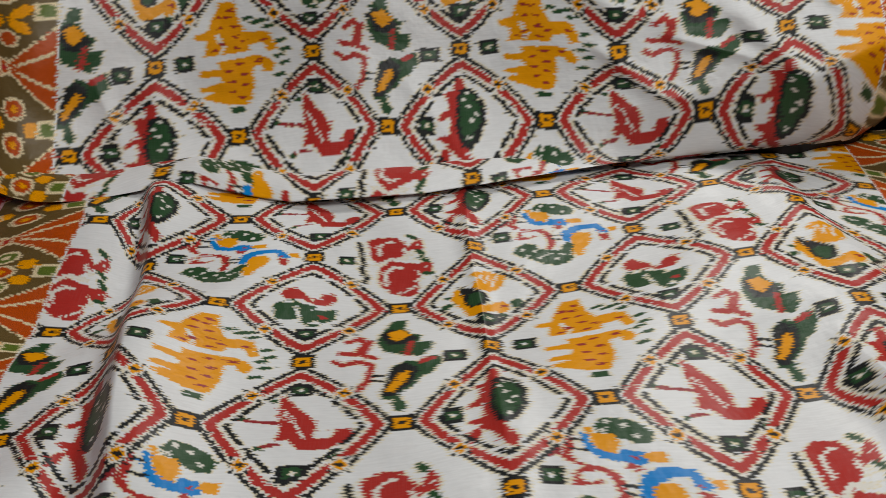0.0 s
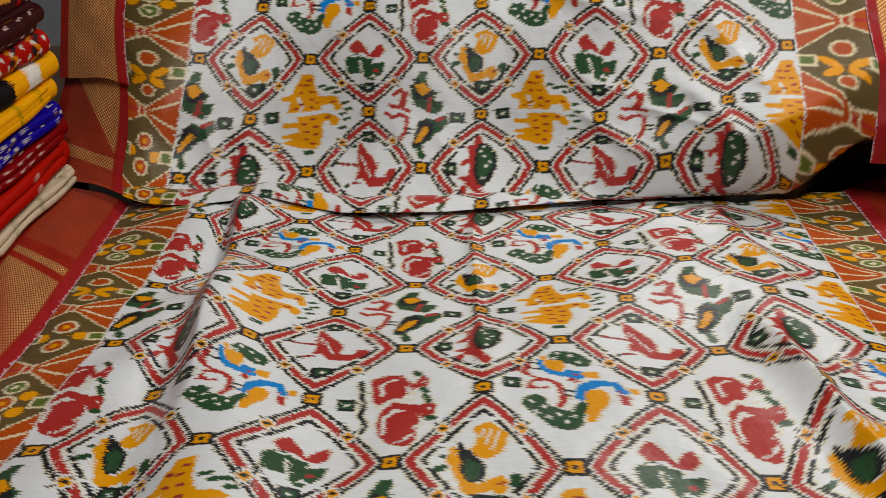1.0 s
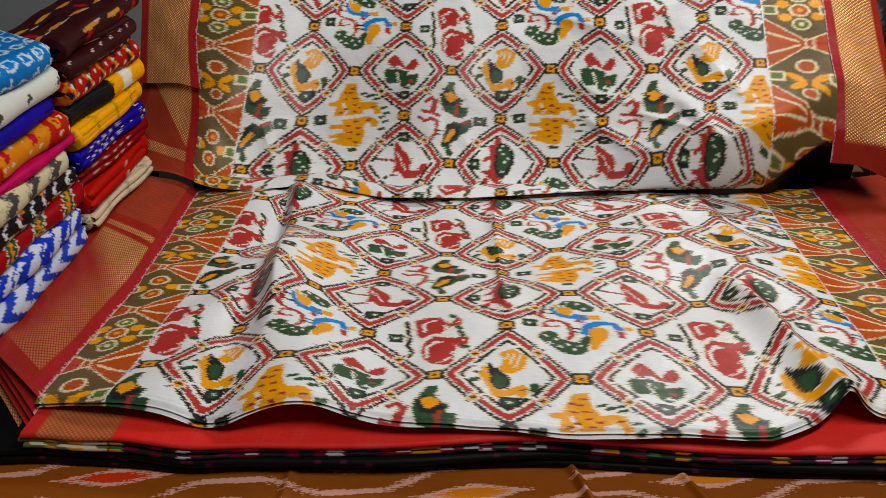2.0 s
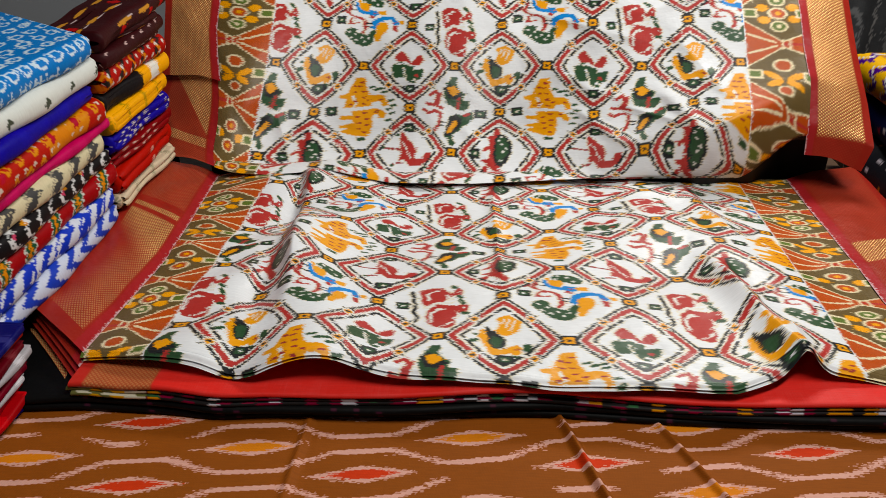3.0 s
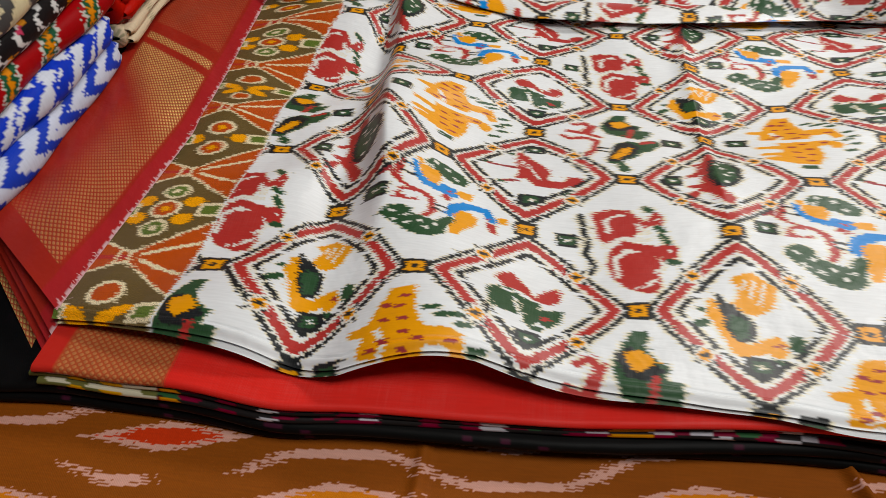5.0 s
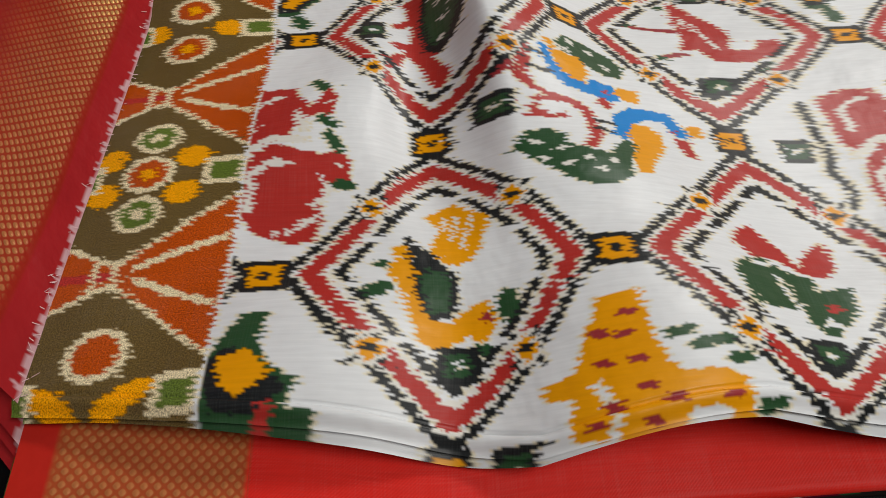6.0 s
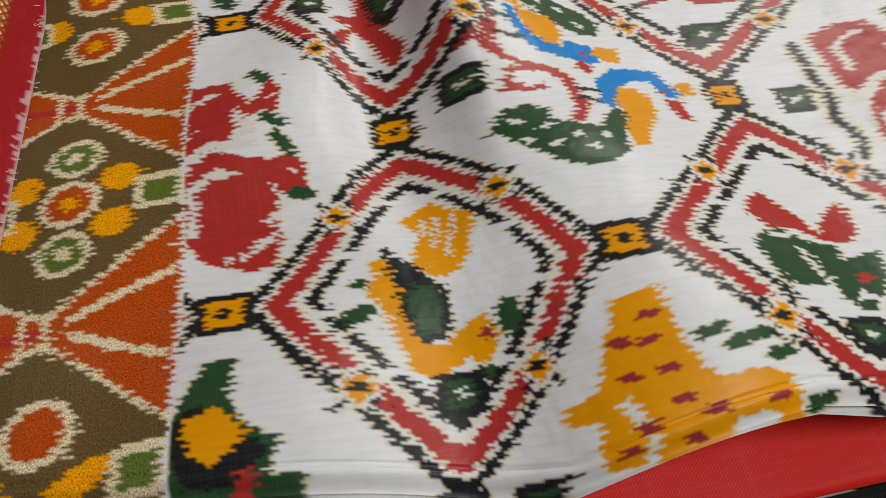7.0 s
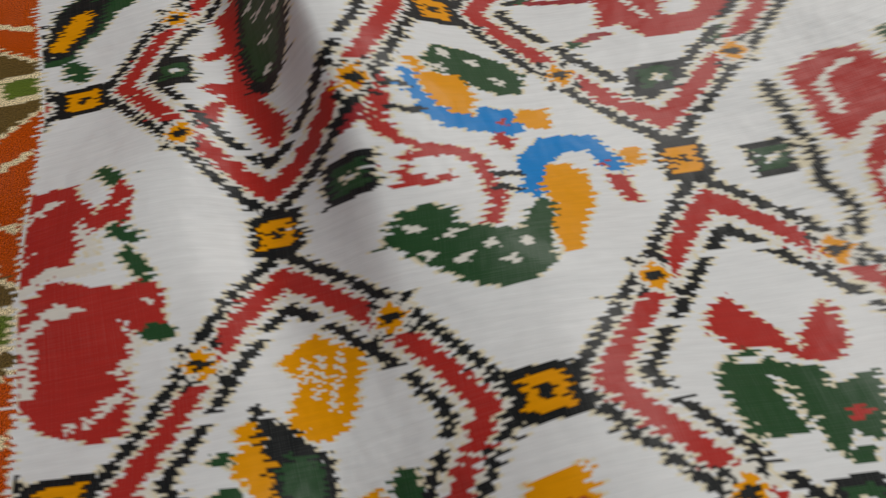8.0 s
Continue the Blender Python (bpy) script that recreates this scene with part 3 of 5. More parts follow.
def cloth_dyes(u, v, phase):
    """The dyes of the white cloth at lattice place (u, v): knots stand at whole numbers of one parity."""
    uf, vf = frayed(u, v, 0.034, 0.034)
    d = Dye(u.shape, WHITE)
    ci, cj = 2 * np.round((uf - 1) / 2) + 1, 2 * np.round(vf / 2)
    a, b = uf - ci, vf - cj
    a2, b2 = a - np.where(a > 0, 1, -1), b - np.where(b > 0, 1, -1)
    oi, oj = ci + np.where(a > 0, 1, -1), cj + np.where(b > 0, 1, -1)
    inside = np.abs(a) + np.abs(b) < 1
    body = (u > U_LEFT) & (u < U_RIGHT)
    for fn, ri, rj in ((motif_spiked, 1, 0), (motif_bent, 3, 0), (motif_curled, 1, 2), (motif_paired, 3, 2)):
        fn(d, body & inside & (ci % 4 == ri) & (cj % 4 == rj), a, b)
    for fn, ri, rj in ((motif_orange, 2, 1), (motif_twin, 0, 1), (motif_blue, 2, 3), (motif_rounds, 0, 3)):
        fn(d, body & ~inside & (oi % 4 == ri) & (oj % 4 == rj), a2, b2)
    p = 1.15
    ua = u + 0.9 * (uf - u)
    a = ua - (2 * np.round((ua - 1) / 2) + 1)
    r = (np.abs(a) ** p + np.abs(b) ** p) ** (1 / p)
    beat = np.floor(vf / 0.034) % 2
    dots = body & (beat > 0.5)
    d.lay(body & (r > 0.862) & (r < 0.928), BLACK)
    d.lay(dots & (r > 0.828) & (r < 0.876), PALE_DOT)
    d.lay(body & (r > 0.720) & (r < 0.836), RED)
    d.lay(dots & (r > 0.676) & (r < 0.728), PALE_DOT)
    d.lay(body & (r > 0.602) & (r < 0.664) & (np.floor(vf / 0.034) % 9 > 0.5), BLACK)
    fa, fb = np.abs(np.abs(a) - 0.45), np.abs(np.abs(b) - 0.45)
    q = np.maximum(fa, fb)
    d.lay(body & (q < 0.088), PALE_DOT)
    d.lay(body & (q > 0.056) & (q < 0.098) & (np.abs(fa - fb) < 0.022), BLACK)
    d.lay(body & (fa + fb < 0.076), YELLOW)
    d.lay(body & ((fa / 0.046) ** 2 + (fb / 0.024) ** 2 < 1), BLACK)
    for na, nb in ((np.abs(a) - 1, b), (a, np.abs(b) - 1)):
        na, nb = np.abs(na), np.abs(nb)
        d.lay(body & (na < 0.122) & (nb < 0.105), BLACK)
        d.lay(body & (na < 0.078) & (nb < 0.072), YELLOW)
        d.lay(body & (na < 0.032) & (nb < 0.026), BLACK)
    left = ~body & (u <= U_LEFT)
    right = ~body & (u >= U_RIGHT)
    border(d, left & (uf < U_LEFT - 0.02), (uf - U_SEL_L) / (U_LEFT - U_SEL_L), vf, phase)
    border(d, right & (uf > U_RIGHT + 0.02), (U_SEL_R - uf) / (U_SEL_R - U_RIGHT), vf, phase)
    d.c[(left | right) & (d.c[..., 2] < 0.5), 3] = 1.0
    c = d.c
    # the resist leaks a pale yellow line round each dyed patch
    plain_white = (c[..., 2] > 0.81).astype(float)
    near = plain_white.copy()
    for k in (1, 2) if c.shape[1] < 900 else (1, 2, 3):
        near[:, k:-k] = np.minimum(near[:, k:-k], np.minimum(plain_white[:, 2 * k:], plain_white[:, :-2 * k]))
    leak = (plain_white * (1 - near) * 0.5 * (hashed(np.floor(v / 0.011), np.floor(u * 5)) > 0.35))[..., None]
    c[..., :3] = c[..., :3] * (1 - leak) + leak * np.array((0.74, 0.60, 0.25))
    c[:, 1:-1, :3] = (c[:, :-2, :3] + 2 * c[:, 1:-1, :3] + c[:, 2:, :3]) / 4
    return c


# ---- mesh helpers ----
def part(name, mesh, material, parent, label=""):
    ob = new(name, mesh)
    if material:
        mesh.materials.clear()
        mesh.materials.append(material)
    ob.parent = parent
    if label:
        ob["label"] = label
    return ob


def sheet(name, P, dye=None, uv=None, closed=False):
    """A smooth grid of quads through the places P (rows x columns x 3), with its dyes and cloth coordinates."""
    nv, nu = P.shape[:2]
    idx = np.arange(nv * nu).reshape(nv, nu)
    if closed:
        idx = np.vstack([idx, idx[:1]])
    quads = np.stack([idx[:-1, :-1], idx[:-1, 1:], idx[1:, 1:], idx[1:, :-1]], -1).reshape(-1, 4)
    mesh = bpy.data.meshes.new(name)
    mesh.vertices.add(nv * nu)
    mesh.vertices.foreach_set("co", np.ascontiguousarray(P.reshape(-1), dtype=np.float32))
    mesh.loops.add(quads.size)
    mesh.loops.foreach_set("vertex_index", quads.reshape(-1).astype(np.int32))
    mesh.polygons.add(len(quads))
    mesh.polygons.foreach_set("loop_start", np.arange(0, quads.size, 4, dtype=np.int32))
    mesh.update(calc_edges=True)
    mesh.polygons.foreach_set("use_smooth", np.ones(len(quads), dtype=bool))
    if dye is not None:
        layer = mesh.color_attributes.new("dye", "FLOAT_COLOR", "POINT")
        layer.data.foreach_set("color", np.ascontiguousarray(dye.reshape(-1), dtype=np.float32))
    if uv is not None:
        layer = mesh.uv_layers.new(name="UVMap")
        layer.data.foreach_set("uv", np.ascontiguousarray(uv.reshape(-1, 2)[quads.reshape(-1)].reshape(-1), dtype=np.float32))
    return mesh


def slab(name, x0, x1, y0, y1, z0, z1, bevel=0.01):
    bm = bmesh.new()
    bmesh.ops.create_cube(bm, size=1)
    for v in bm.verts:
        v.co = ((x0 + x1) / 2 + v.co.x * (x1 - x0), (y0 + y1) / 2 + v.co.y * (y1 - y0), (z0 + z1) / 2 + v.co.z * (z1 - z0))
    if bevel:
        bmesh.ops.bevel(bm, geom=bm.edges[:], offset=bevel, segments=3, affect="EDGES", profile=0.5)
    mesh = bpy.data.meshes.new(name)
    bm.to_mesh(mesh)
    bm.free()
    return mesh


def thing(name, label, category, group="", kind=""):
    return tagged(new(name), label, category, group, kind)


def smooth(e0, e1, x):
    t = np.clip((x - e0) / (e1 - e0), 0, 1)
    return t * t * (3 - 2 * t)


def ridge(x, y, x0, y0, x1, y1, width, height, sharp=2.0):
    dx, dy = x1 - x0, y1 - y0
    n = dx * dx + dy * dy
    t = ((x - x0) * dx + (y - y0) * dy) / n
    off = np.abs((x - x0) * dy - (y - y0) * dx) / math.sqrt(n)
    return height * np.exp(-(off / width) ** sharp) * smooth(-0.15, 0.2, t) * (1 - smooth(0.85, 1.25, t))


def ripple(x, y, scale, s=0.0):
    """Soft, uneven waves of about unit height."""
    k = 2 * math.pi / scale
    return (np.sin(k * x + 1.3 * np.sin(k * 0.7 * y + s)) + np.sin(k * 0.8 * y + 1.7 * np.sin(k * 0.6 * x + 2 * s)) + np.sin(k * 0.55 * (x + y) + s)) / 3


# ---- the shop ----
def structure(name, mesh, material, label, category):
    ob = part(name, mesh, material, None)
    return tagged(ob, label, category, kind="structure")


TABLE_Z = -0.047
structure("floor", slab("floor", -3.2, 3.2, -3.2, 2.2, -0.95, -0.85, 0), M_FLOOR, "plain grey shop floor", "floor")
structure("wall_north", slab("wall_north", -3.2, 3.2, 2.0, 2.12, -0.85, 2.0, 0), M_WALL, "plain grey painted shop wall", "wall")
structure("wall_south", slab("wall_south", -3.2, 3.2, -3.2, -3.08, -0.85, 2.0, 0), M_WALL, "plain grey painted shop wall", "wall")
structure("wall_west", slab("wall_west", -3.2, -3.08, -3.08, 2.0, -0.85, 2.0, 0), M_WALL, "plain grey painted shop wall", "wall")
structure("wall_east", slab("wall_east", 3.08, 3.2, -3.08, 2.0, -0.85, 2.0, 0), M_WALL, "plain grey painted shop wall", "wall")
structure("ceiling", slab("ceiling", -3.2, 3.2, -3.2, 2.12, 2.0, 2.08, 0), M_CEIL, "plain white ceiling", "ceiling")

counter = thing("counter", "wooden shop counter under the brown cloth", "counter")
part("counter_top", slab("counter_top", -1.5, 1.5, -0.8, 1.2, -0.09, -0.053, 0.008), M_WOOD, counter)
part("front_panel", slab("front_panel", -1.45, 1.45, -0.74, -0.70, -0.85, -0.09, 0.004), M_WOOD, counter)
part("back_panel", slab("back_panel", -1.45, 1.45, 1.10, 1.14, -0.85, -0.09, 0.004), M_WOOD, counter)
for sx in (-1.43, 1.40):
    part("side_panel", slab("side_panel", sx, sx + 0.03, -0.70, 1.10, -0.85, -0.09, 0.004), M_WOOD, counter)


# brown cotton spread on the counter
def brown_cloth():
    xs = np.r_[np.linspace(-0.95, -0.64, 60, endpoint=False), np.linspace(-0.64, 0.66, 1100, endpoint=False), np.linspace(0.66, 0.95, 60)]
    ys = np.r_[np.linspace(-0.74, -0.46, 60, endpoint=False), np.linspace(-0.46, -0.20, 250, endpoint=False), np.linspace(-0.20, 0.3, 30)]
    x, y = np.meshgrid(xs, ys)
    z = TABLE_Z + 0.0012 * ripple(x, y, 0.31, 0.7)
    z += ridge(x, y, 0.135, -0.22, 0.20, -0.42, 0.0045, 0.010) + ridge(x, y, 0.235, -0.22, 0.34, -0.45, 0.004, 0.007) + ridge(x, y, 0.30, -0.36, 0.37, -0.47, 0.0035, 0.005)
    z += ridge(x, y, -0.125, -0.2, -0.13, -0.36, 0.005, 0.004)
    brown, pink, orange, red = (0.24, 0.063, 0.006), (0.62, 0.36, 0.30), (0.62, 0.20, 0.02), (0.55, 0.055, 0.025)
    d = Dye(x.shape, brown)
    xr, yr = x * 0.9923 + y * 0.1240, y * 0.9923 - x * 0.1240
    xf, yf = frayed(xr / 0.05, yr / 0.05, 0.045, 0.19)
    xf, yf = xf * 0.05, yf * 0.05
    per, row = 0.2255, 0.0455
    for k in range(-10, 12):
        y0 = -0.2715 + k * row
        sx = (xf - (0.0135 if k % 2 == 0 else 0.0135 + per * 0.5)) / per
        n = np.round(sx)
        a = (sx - n) * per
        bend = 0.011 * np.clip(1.5 * np.cos(2 * math.pi * sx), -1, 1) + 0.003 * (hashed(n, k + 0.0) - 0.5)
        thick = 0.0022 + 0.0020 * hashed(np.floor(xf / 0.03), k + 0.0)
        gap = hashed(np.floor(xf / 0.055 + 0.31 * k), k + 2.0) > 0.12
        d.lay((np.abs(yf - y0 - row * 0.5 - bend) < thick) & gap, pink)
        d.lay(np.abs(a) / 0.056 + np.abs(yf - y0) / 0.0125 < 1, pink)
        d.lay((np.abs(a) / 0.036 + np.abs(yf - y0) / 0.0100 < 1) & (np.abs(yf - y0) < 0.0062), orange if k % 2 == 0 else red)
    uv = np.stack([x, y], -1)
    return sheet("brown_cotton", np.stack([x, y, z], -1), d.c, uv)


tablecloth = part("tablecloth", brown_cloth(), M_COTTON, None)
tagged(tablecloth, "brown cotton ikat cloth with pink streaks and orange medallions", "cloth")

# ---- the white saree ----
saree = thing("saree", "white silk saree with red lattice and gold-brocade edges, spread open", "saree")
COL = 0.0755
ROW_AT = np.array([-1.0, 0, 1, 2, 3, 4, 5, 6, 7, 8, 9])
ROW_Y = np.array([0.345, 0.292, 0.236, 0.182, 0.124, 0.066, 0.0, -0.074, -0.156, -0.236, -0.316])
ROW_FIT = np.polyfit(ROW_AT, ROW_Y, 5)


def crest(x, y, x0, y0, x1, y1, steep, gentle, height):
    """A fold that rises steeply on its west side and falls away gently on its east side."""
    dx, dy = x1 - x0, y1 - y0
    n = dx * dx + dy * dy
    t = ((x - x0) * dx + (y - y0) * dy) / n
    off = ((x - x0) * dy - (y - y0) * dx) / math.sqrt(n) * (1 if dy > 0 else -1)
    return height * np.where(off < 0, np.exp(-(off / steep) ** 2), np.exp(-(off / gentle) ** 2)) * smooth(-0.15, 0.2, t) * (1 - smooth(0.85, 1.25, t))


def lower_z(x, y):
    z = 0.0022 * ripple(x, y, 0.19, 0.4) + 0.0014 * ripple(x, y, 0.083, 1.9)
    z += crest(x, y, -0.236, 0.30, -0.188, -0.07, 0.017, 0.050, 0.027)  # long fold with a steep side
    z -= ridge(x, y, -0.245, 0.06, -0.228, -0.11, 0.016, 0.008)         # valley beside it
    z += ridge(x, y, -0.125, -0.08, -0.125, -0.26, 0.050, 0.018)        # lifted front edge
    z -= ridge(x, y, -0.222, -0.16, -0.222, -0.26, 0.030, 0.006)
    z += ridge(x, y, 0.352, 0.02, 0.398, -0.22, 0.017, 0.022, 1.5)      # sharp fold
    z += ridge(x, y, 0.402, -0.12, 0.402, -0.24, 0.020, 0.016, 1.5)
    z += ridge(x, y, 0.072, 0.29, 0.076, -0.02, 0.009, 0.0055, 1.5)      # centre crease
    z += ridge(x, y, 0.095, 0.05, 0.082, -0.10, 0.012, 0.0025)
    z += ridge(x, y, 0.355, 0.27, 0.40, 0.10, 0.020, 0.010)
    z -= 0.007 * smooth(-0.345, -0.40, x) + 0.010 * smooth(0.44, 0.52, x)
    return z + 0.0025


def pulled(x, y, pulls, reach):
    """How far the cloth is tugged out of true at (x, y): each pull is a place and a shift, in centimetres."""
    shift = [np.zeros_like(x) for _ in pulls[0][2:]]
    for px, py, *tug in pulls:
        w = np.exp(-((x - px * 0.01) ** 2 + (y - py * 0.01) ** 2) / reach ** 2)
        shift = [s + w * t * 0.01 for s, t in zip(shift, tug)]
    return shift


PULLS_WEST = [(-29.9, 23.7, 3.1, -0.9, 1.8), (-29.9, 12.5, 1.3, -1.3, -0.9), (-29.9, -0.1, 0.7, 0.3, -1.6), (-29.9, -15.4, -0.2, 0.6, -1.3), (-25.7, -3.3, 1, -0.4, 1.9),
              (-25.7, -11.7, 1.6, -1.1, 1.2), (-25.7, -19.2, 0.1, -0.5, 3.7), (-22.5, -19.3, 1.1, 1, -4.1), (-22.3, 18.1, 0.4, -1.1, -2), (-22.3, 6.5, 0.2, 0.9, 0),
              (-22.3, -7.4, -2.9, 2.8, -2.9), (-19.6, -7, 2.6, -2.6, 1.3), (-19, -11.7, -0.3, 0, 0.7), (-19, -19.2, -0.4, -0.9, 2.3), (-14.8, 23.7, 0.9, -1.6, 1.2),
              (-14.8, 12.5, 0.3, -0.9, 0.6), (-14.8, -0.1, -0.3, 0.2, -0.2)]
PULLS_MID = [(-14.8, -15.4, -0.3, 0.6, -0.4), (-10.6, -11.7, 0.5, -0.7, -0.8), (-10.6, -19.2, 0.5, -0.2, 0.6), (-7.2, 18.1, 0, 0.3, -0.5), (-7.2, 6.5, -0.1, 0, -1),
              (-7.2, -7.4, -0.6, -0.1, 0.1), (-3.9, -11.7, 0.4, 0, -0.9), (0.3, 23.7, 0, -0.8, 0.6), (0.3, 12.5, 0.2, -0.7, -1), (0.3, -0.1, 0.2, -0.5, -0.4),
              (0.3, -15.4, 0, -0.7, 0.7), (7.8, 18.1, -0.5, -0.3, 0), (7.8, 6.5, -0.1, 0.5, -1.2), (7.8, -7.4, 0.1, 0.8, -0.1), (15.4, 23.7, -0.9, 1, 0.5),
              (15.4, 12.5, -0.3, 0.1, -0.6), (15.4, -0.1, 0, 0.1, 0.6)]
PULLS_EAST = [(15.4, -15.4, -0.2, -1.1, 0.5), (23, 18.1, -0.8, 1.1, -0.4), (23, 6.5, -0.1, 0.6, 0.4), (23, -7.4, 0.1, -0.8, 0.7), (30.5, 23.7, -0.3, -0.2, 1.4),
              (30.5, 12.5, -0.2, 0.8, 1.3), (30.5, -0.1, 0.3, 0.3, -1), (30.5, -15.4, -0.3, -2.4, 0.5), (38, 18.1, -0.2, 3.3, -0.4), (38, 6.5, -0.4, 1.4, 0.9),
              (38, -7.4, 0.2, 1.5, 0)]
PULLS_UP = [(-30, 0, -2.8, 2.9, -2.7), (-30, 15.2, -0.7, 1.7, -0.4), (-30, 30.4, -0.8, 1.7, -0.6), (-22.4, 7.6, -0.9, 1.2, -1.2), (-14.9, 0, -0.7, 2.5, -1.4),
              (-14.9, 15.2, -1.2, 2.1, -0.6), (-14.9, 30.4, -1.1, 2.1, -0.8), (-7.4, 7.6, 0.3, 1.1, -0.4), (0.2, 0, -0.5, 1.4, -0.3), (0.2, 15.2, -0.5, -0.4, 0.3),
              (0.2, 30.4, -0.3, 0.2, -0.1), (7.8, 7.6, 0, 1.4, -1.5)]
PULLS_TOP = [(15.3, 0, 0.4, 1.1, 0.2), (15.3, 15.2, 0.2, 1.1, 0.1), (15.3, 30.4, 0.2, 0.7, -0.4), (22.8, 7.6, -0.3, -2.1, -1.2), (30.4, 0, 0.2, 1.4, 0.7),
              (30.4, 15.2, 0.1, 0.3, -0.6), (30.4, 30.4, 0, -0.1, -0.7), (45.5, 0, -0.8, -1.1, 2.3)]


def lower_place(u, n):
    """The lower part of the saree: u counts knots across, n counts rows towards the viewer."""
    x = (u - 4) * COL + 0.003
    y = np.polyval(ROW_FIT, n)
    z = lower_z(x, y)
    dx, dy, dz = pulled(x, y, PULLS_WEST + PULLS_MID + PULLS_EAST, 0.06)
    slip = np.clip((U_LEFT - u) / 1.02, 0, 1) * np.exp(-((n - 4.3) / 2.2) ** 2)
    return np.stack([x + dx + 0.010 * slip, y + dy, z + dz - 0.005 * slip], -1)


def front_row(u):
    """The row at which the cloth is folded under in front."""
    return np.interp(u, [-1.3, 0.0, 1.5, 2.6, 4.0, 6.0, 8.2, 9.2, 10.2, 11.4], [7.66, 7.80, 7.97, 7.83, 7.9, 7.95, 7.9, 7.5, 7.55, 7.6])


def lower_part(us):
    """Threads lie closer on the corner of the cloth that is seen from nearest."""
    u, s = np.meshgrid(us, np.r_[np.linspace(0, 0.42, 180, endpoint=False), np.linspace(0.42, 1, 440)])
    n0 = -0.1 - 0.9 * smooth(9.3, 10.6, u)
    n = n0 + s * (front_row(u) - n0)
    P = lower_place(u, n)
    lip = smooth(0.990, 1.0, s)
    P[..., 2] += 0.0006 * smooth(0.9875, 0.9893, s) - 0.0016 * np.exp(-((s - 0.9870) / 0.0008) ** 2) - 0.0034 * lip
    dye = cloth_dyes(u, -n - 3, -9.93)
    return sheet("lower_cloth", P, dye, np.stack([u * COL, n * 0.078], -1))


def under_fold():
    nu, nv = 900, 40
    u, s = np.meshgrid(np.linspace(U_SEL_L + 0.05, U_SEL_R, nu), np.linspace(0, 1, nv))
    n = front_row(u) - 0.35 + s * (0.375 + 0.02 * np.sin(u * 2.3))
    P = lower_place(u, n)
    P[..., 2] -= 0.0032 + 0.003 * s * s
    dye = cloth_dyes(u, -n - 3.0, -9.93)
    return sheet("under_fold", P, dye, np.stack([u * COL, n * 0.078], -1))


def crease_row(u):
    return np.interp(u, [-1.2, 0.0, 1.1, 2.0, 2.8, 4.0, 6.0, 8.0, 9.5, 10.3, 11.4], [-0.95, -0.88, -0.74, -0.94, -1.06, -1.0, -0.78, -0.62, -0.45, 0.0, 0.95])


def crease_y(x):
    return np.interp(x, [-0.45, -0.39, -0.297, -0.24, -0.193, -0.14, -0.096, 0.029, 0.219, 0.41, 0.5, 0.6], [0.268, 0.264, 0.260, 0.270, 0.274, 0.255, 0.243, 0.245, 0.276, 0.292, 0.30, 0.31])


def upper_place(u, v):
    """The upper part, which leans back over a pile: v counts rows upwards."""
    x = (u - 4) * COL + 0.002
    vc = crease_row(u)
    w = v - vc
    fwd = 0.075 * smooth(4.5, 10.5, u) + 0.03 * smooth(1.6, -0.6, u)
    ym = 0.335 + 0.052 * v + 0.0015 * v * v - fwd
    zm = 0.036 + 0.0555 * v + 0.034 * smooth(4, 9.5, u) + 0.012 * smooth(1.5, -0.5, u)
    yc = crease_y(x)
    t = np.clip(w / 1.5, 0, 1)
    k = t * (2 - t)
    y = yc + (ym - yc) * k
    zc = 0.017 + 0.005 * np.exp(-((x + 0.19) / 0.05) ** 2) + 0.070 * smooth(10.0, 11.3, u)
    z = zc + (zm - zc) * smooth(-0.15, 0.85, w)
    tuck = np.clip(-w, 0, 1)
    y = y + tuck * 0.09
    z = np.where(w < 0, zc + 0.004 * np.sin(np.clip(-w * 6, 0, 3.14)) - 0.002, z)
    face = smooth(0.2, 1.5, w)
    y -= face * (0.004 * ripple(x, v * 0.07, 0.22, 2.0) + 0.0015 * ripple(x, v * 0.07, 0.07, 0.3))
    y += 0.03 * np.clip((-0.3 - u), 0, 2) ** 2
    y -= ridge(x, v, 0.21, 1.1, 0.27, 0.2, 0.012, 0.006) + ridge(x, v, 0.33, 1.5, 0.40, 0.1, 0.016, 0.008) + ridge(x, v, -0.23, 0.9, -0.2, -0.5, 0.02, 0.006)
    for x0, v0, x1, v1, w, h in ((0.10, 3.4, 0.30, 2.6, 0.012, 0.004), (0.16, 1.9, 0.30, 1.2, 0.010, 0.004), (0.27, 1.2, 0.36, 0.5, 0.008, 0.005), (0.36, 2.6, 0.43, 1.2, 0.014, 0.006),
                                 (-0.28, 0.9, -0.24, -0.2, 0.010, 0.004), (-0.12, 1.4, -0.02, 2.0, 0.012, 0.003), (0.02, 0.6, 0.09, -0.6, 0.012, 0.005), (0.30, 3.2, 0.42, 3.6, 0.012, 0.004)):
        y -= ridge(x, v * 0.076, x0, v0 * 0.076, x1, v1 * 0.076, w, h, 1.5)
    x = x - 0.035 * np.clip((U_LEFT - u) / 1.02, 0, 1) * smooth(0.3, 3.0, v)
    dx, dy, dz = pulled(x, v * 0.076, PULLS_UP + PULLS_TOP, 0.09)
    free = smooth(0.05, 0.9, v - vc)
    return np.stack([x + dx * free, y + dy * free, z + dz * free], -1)


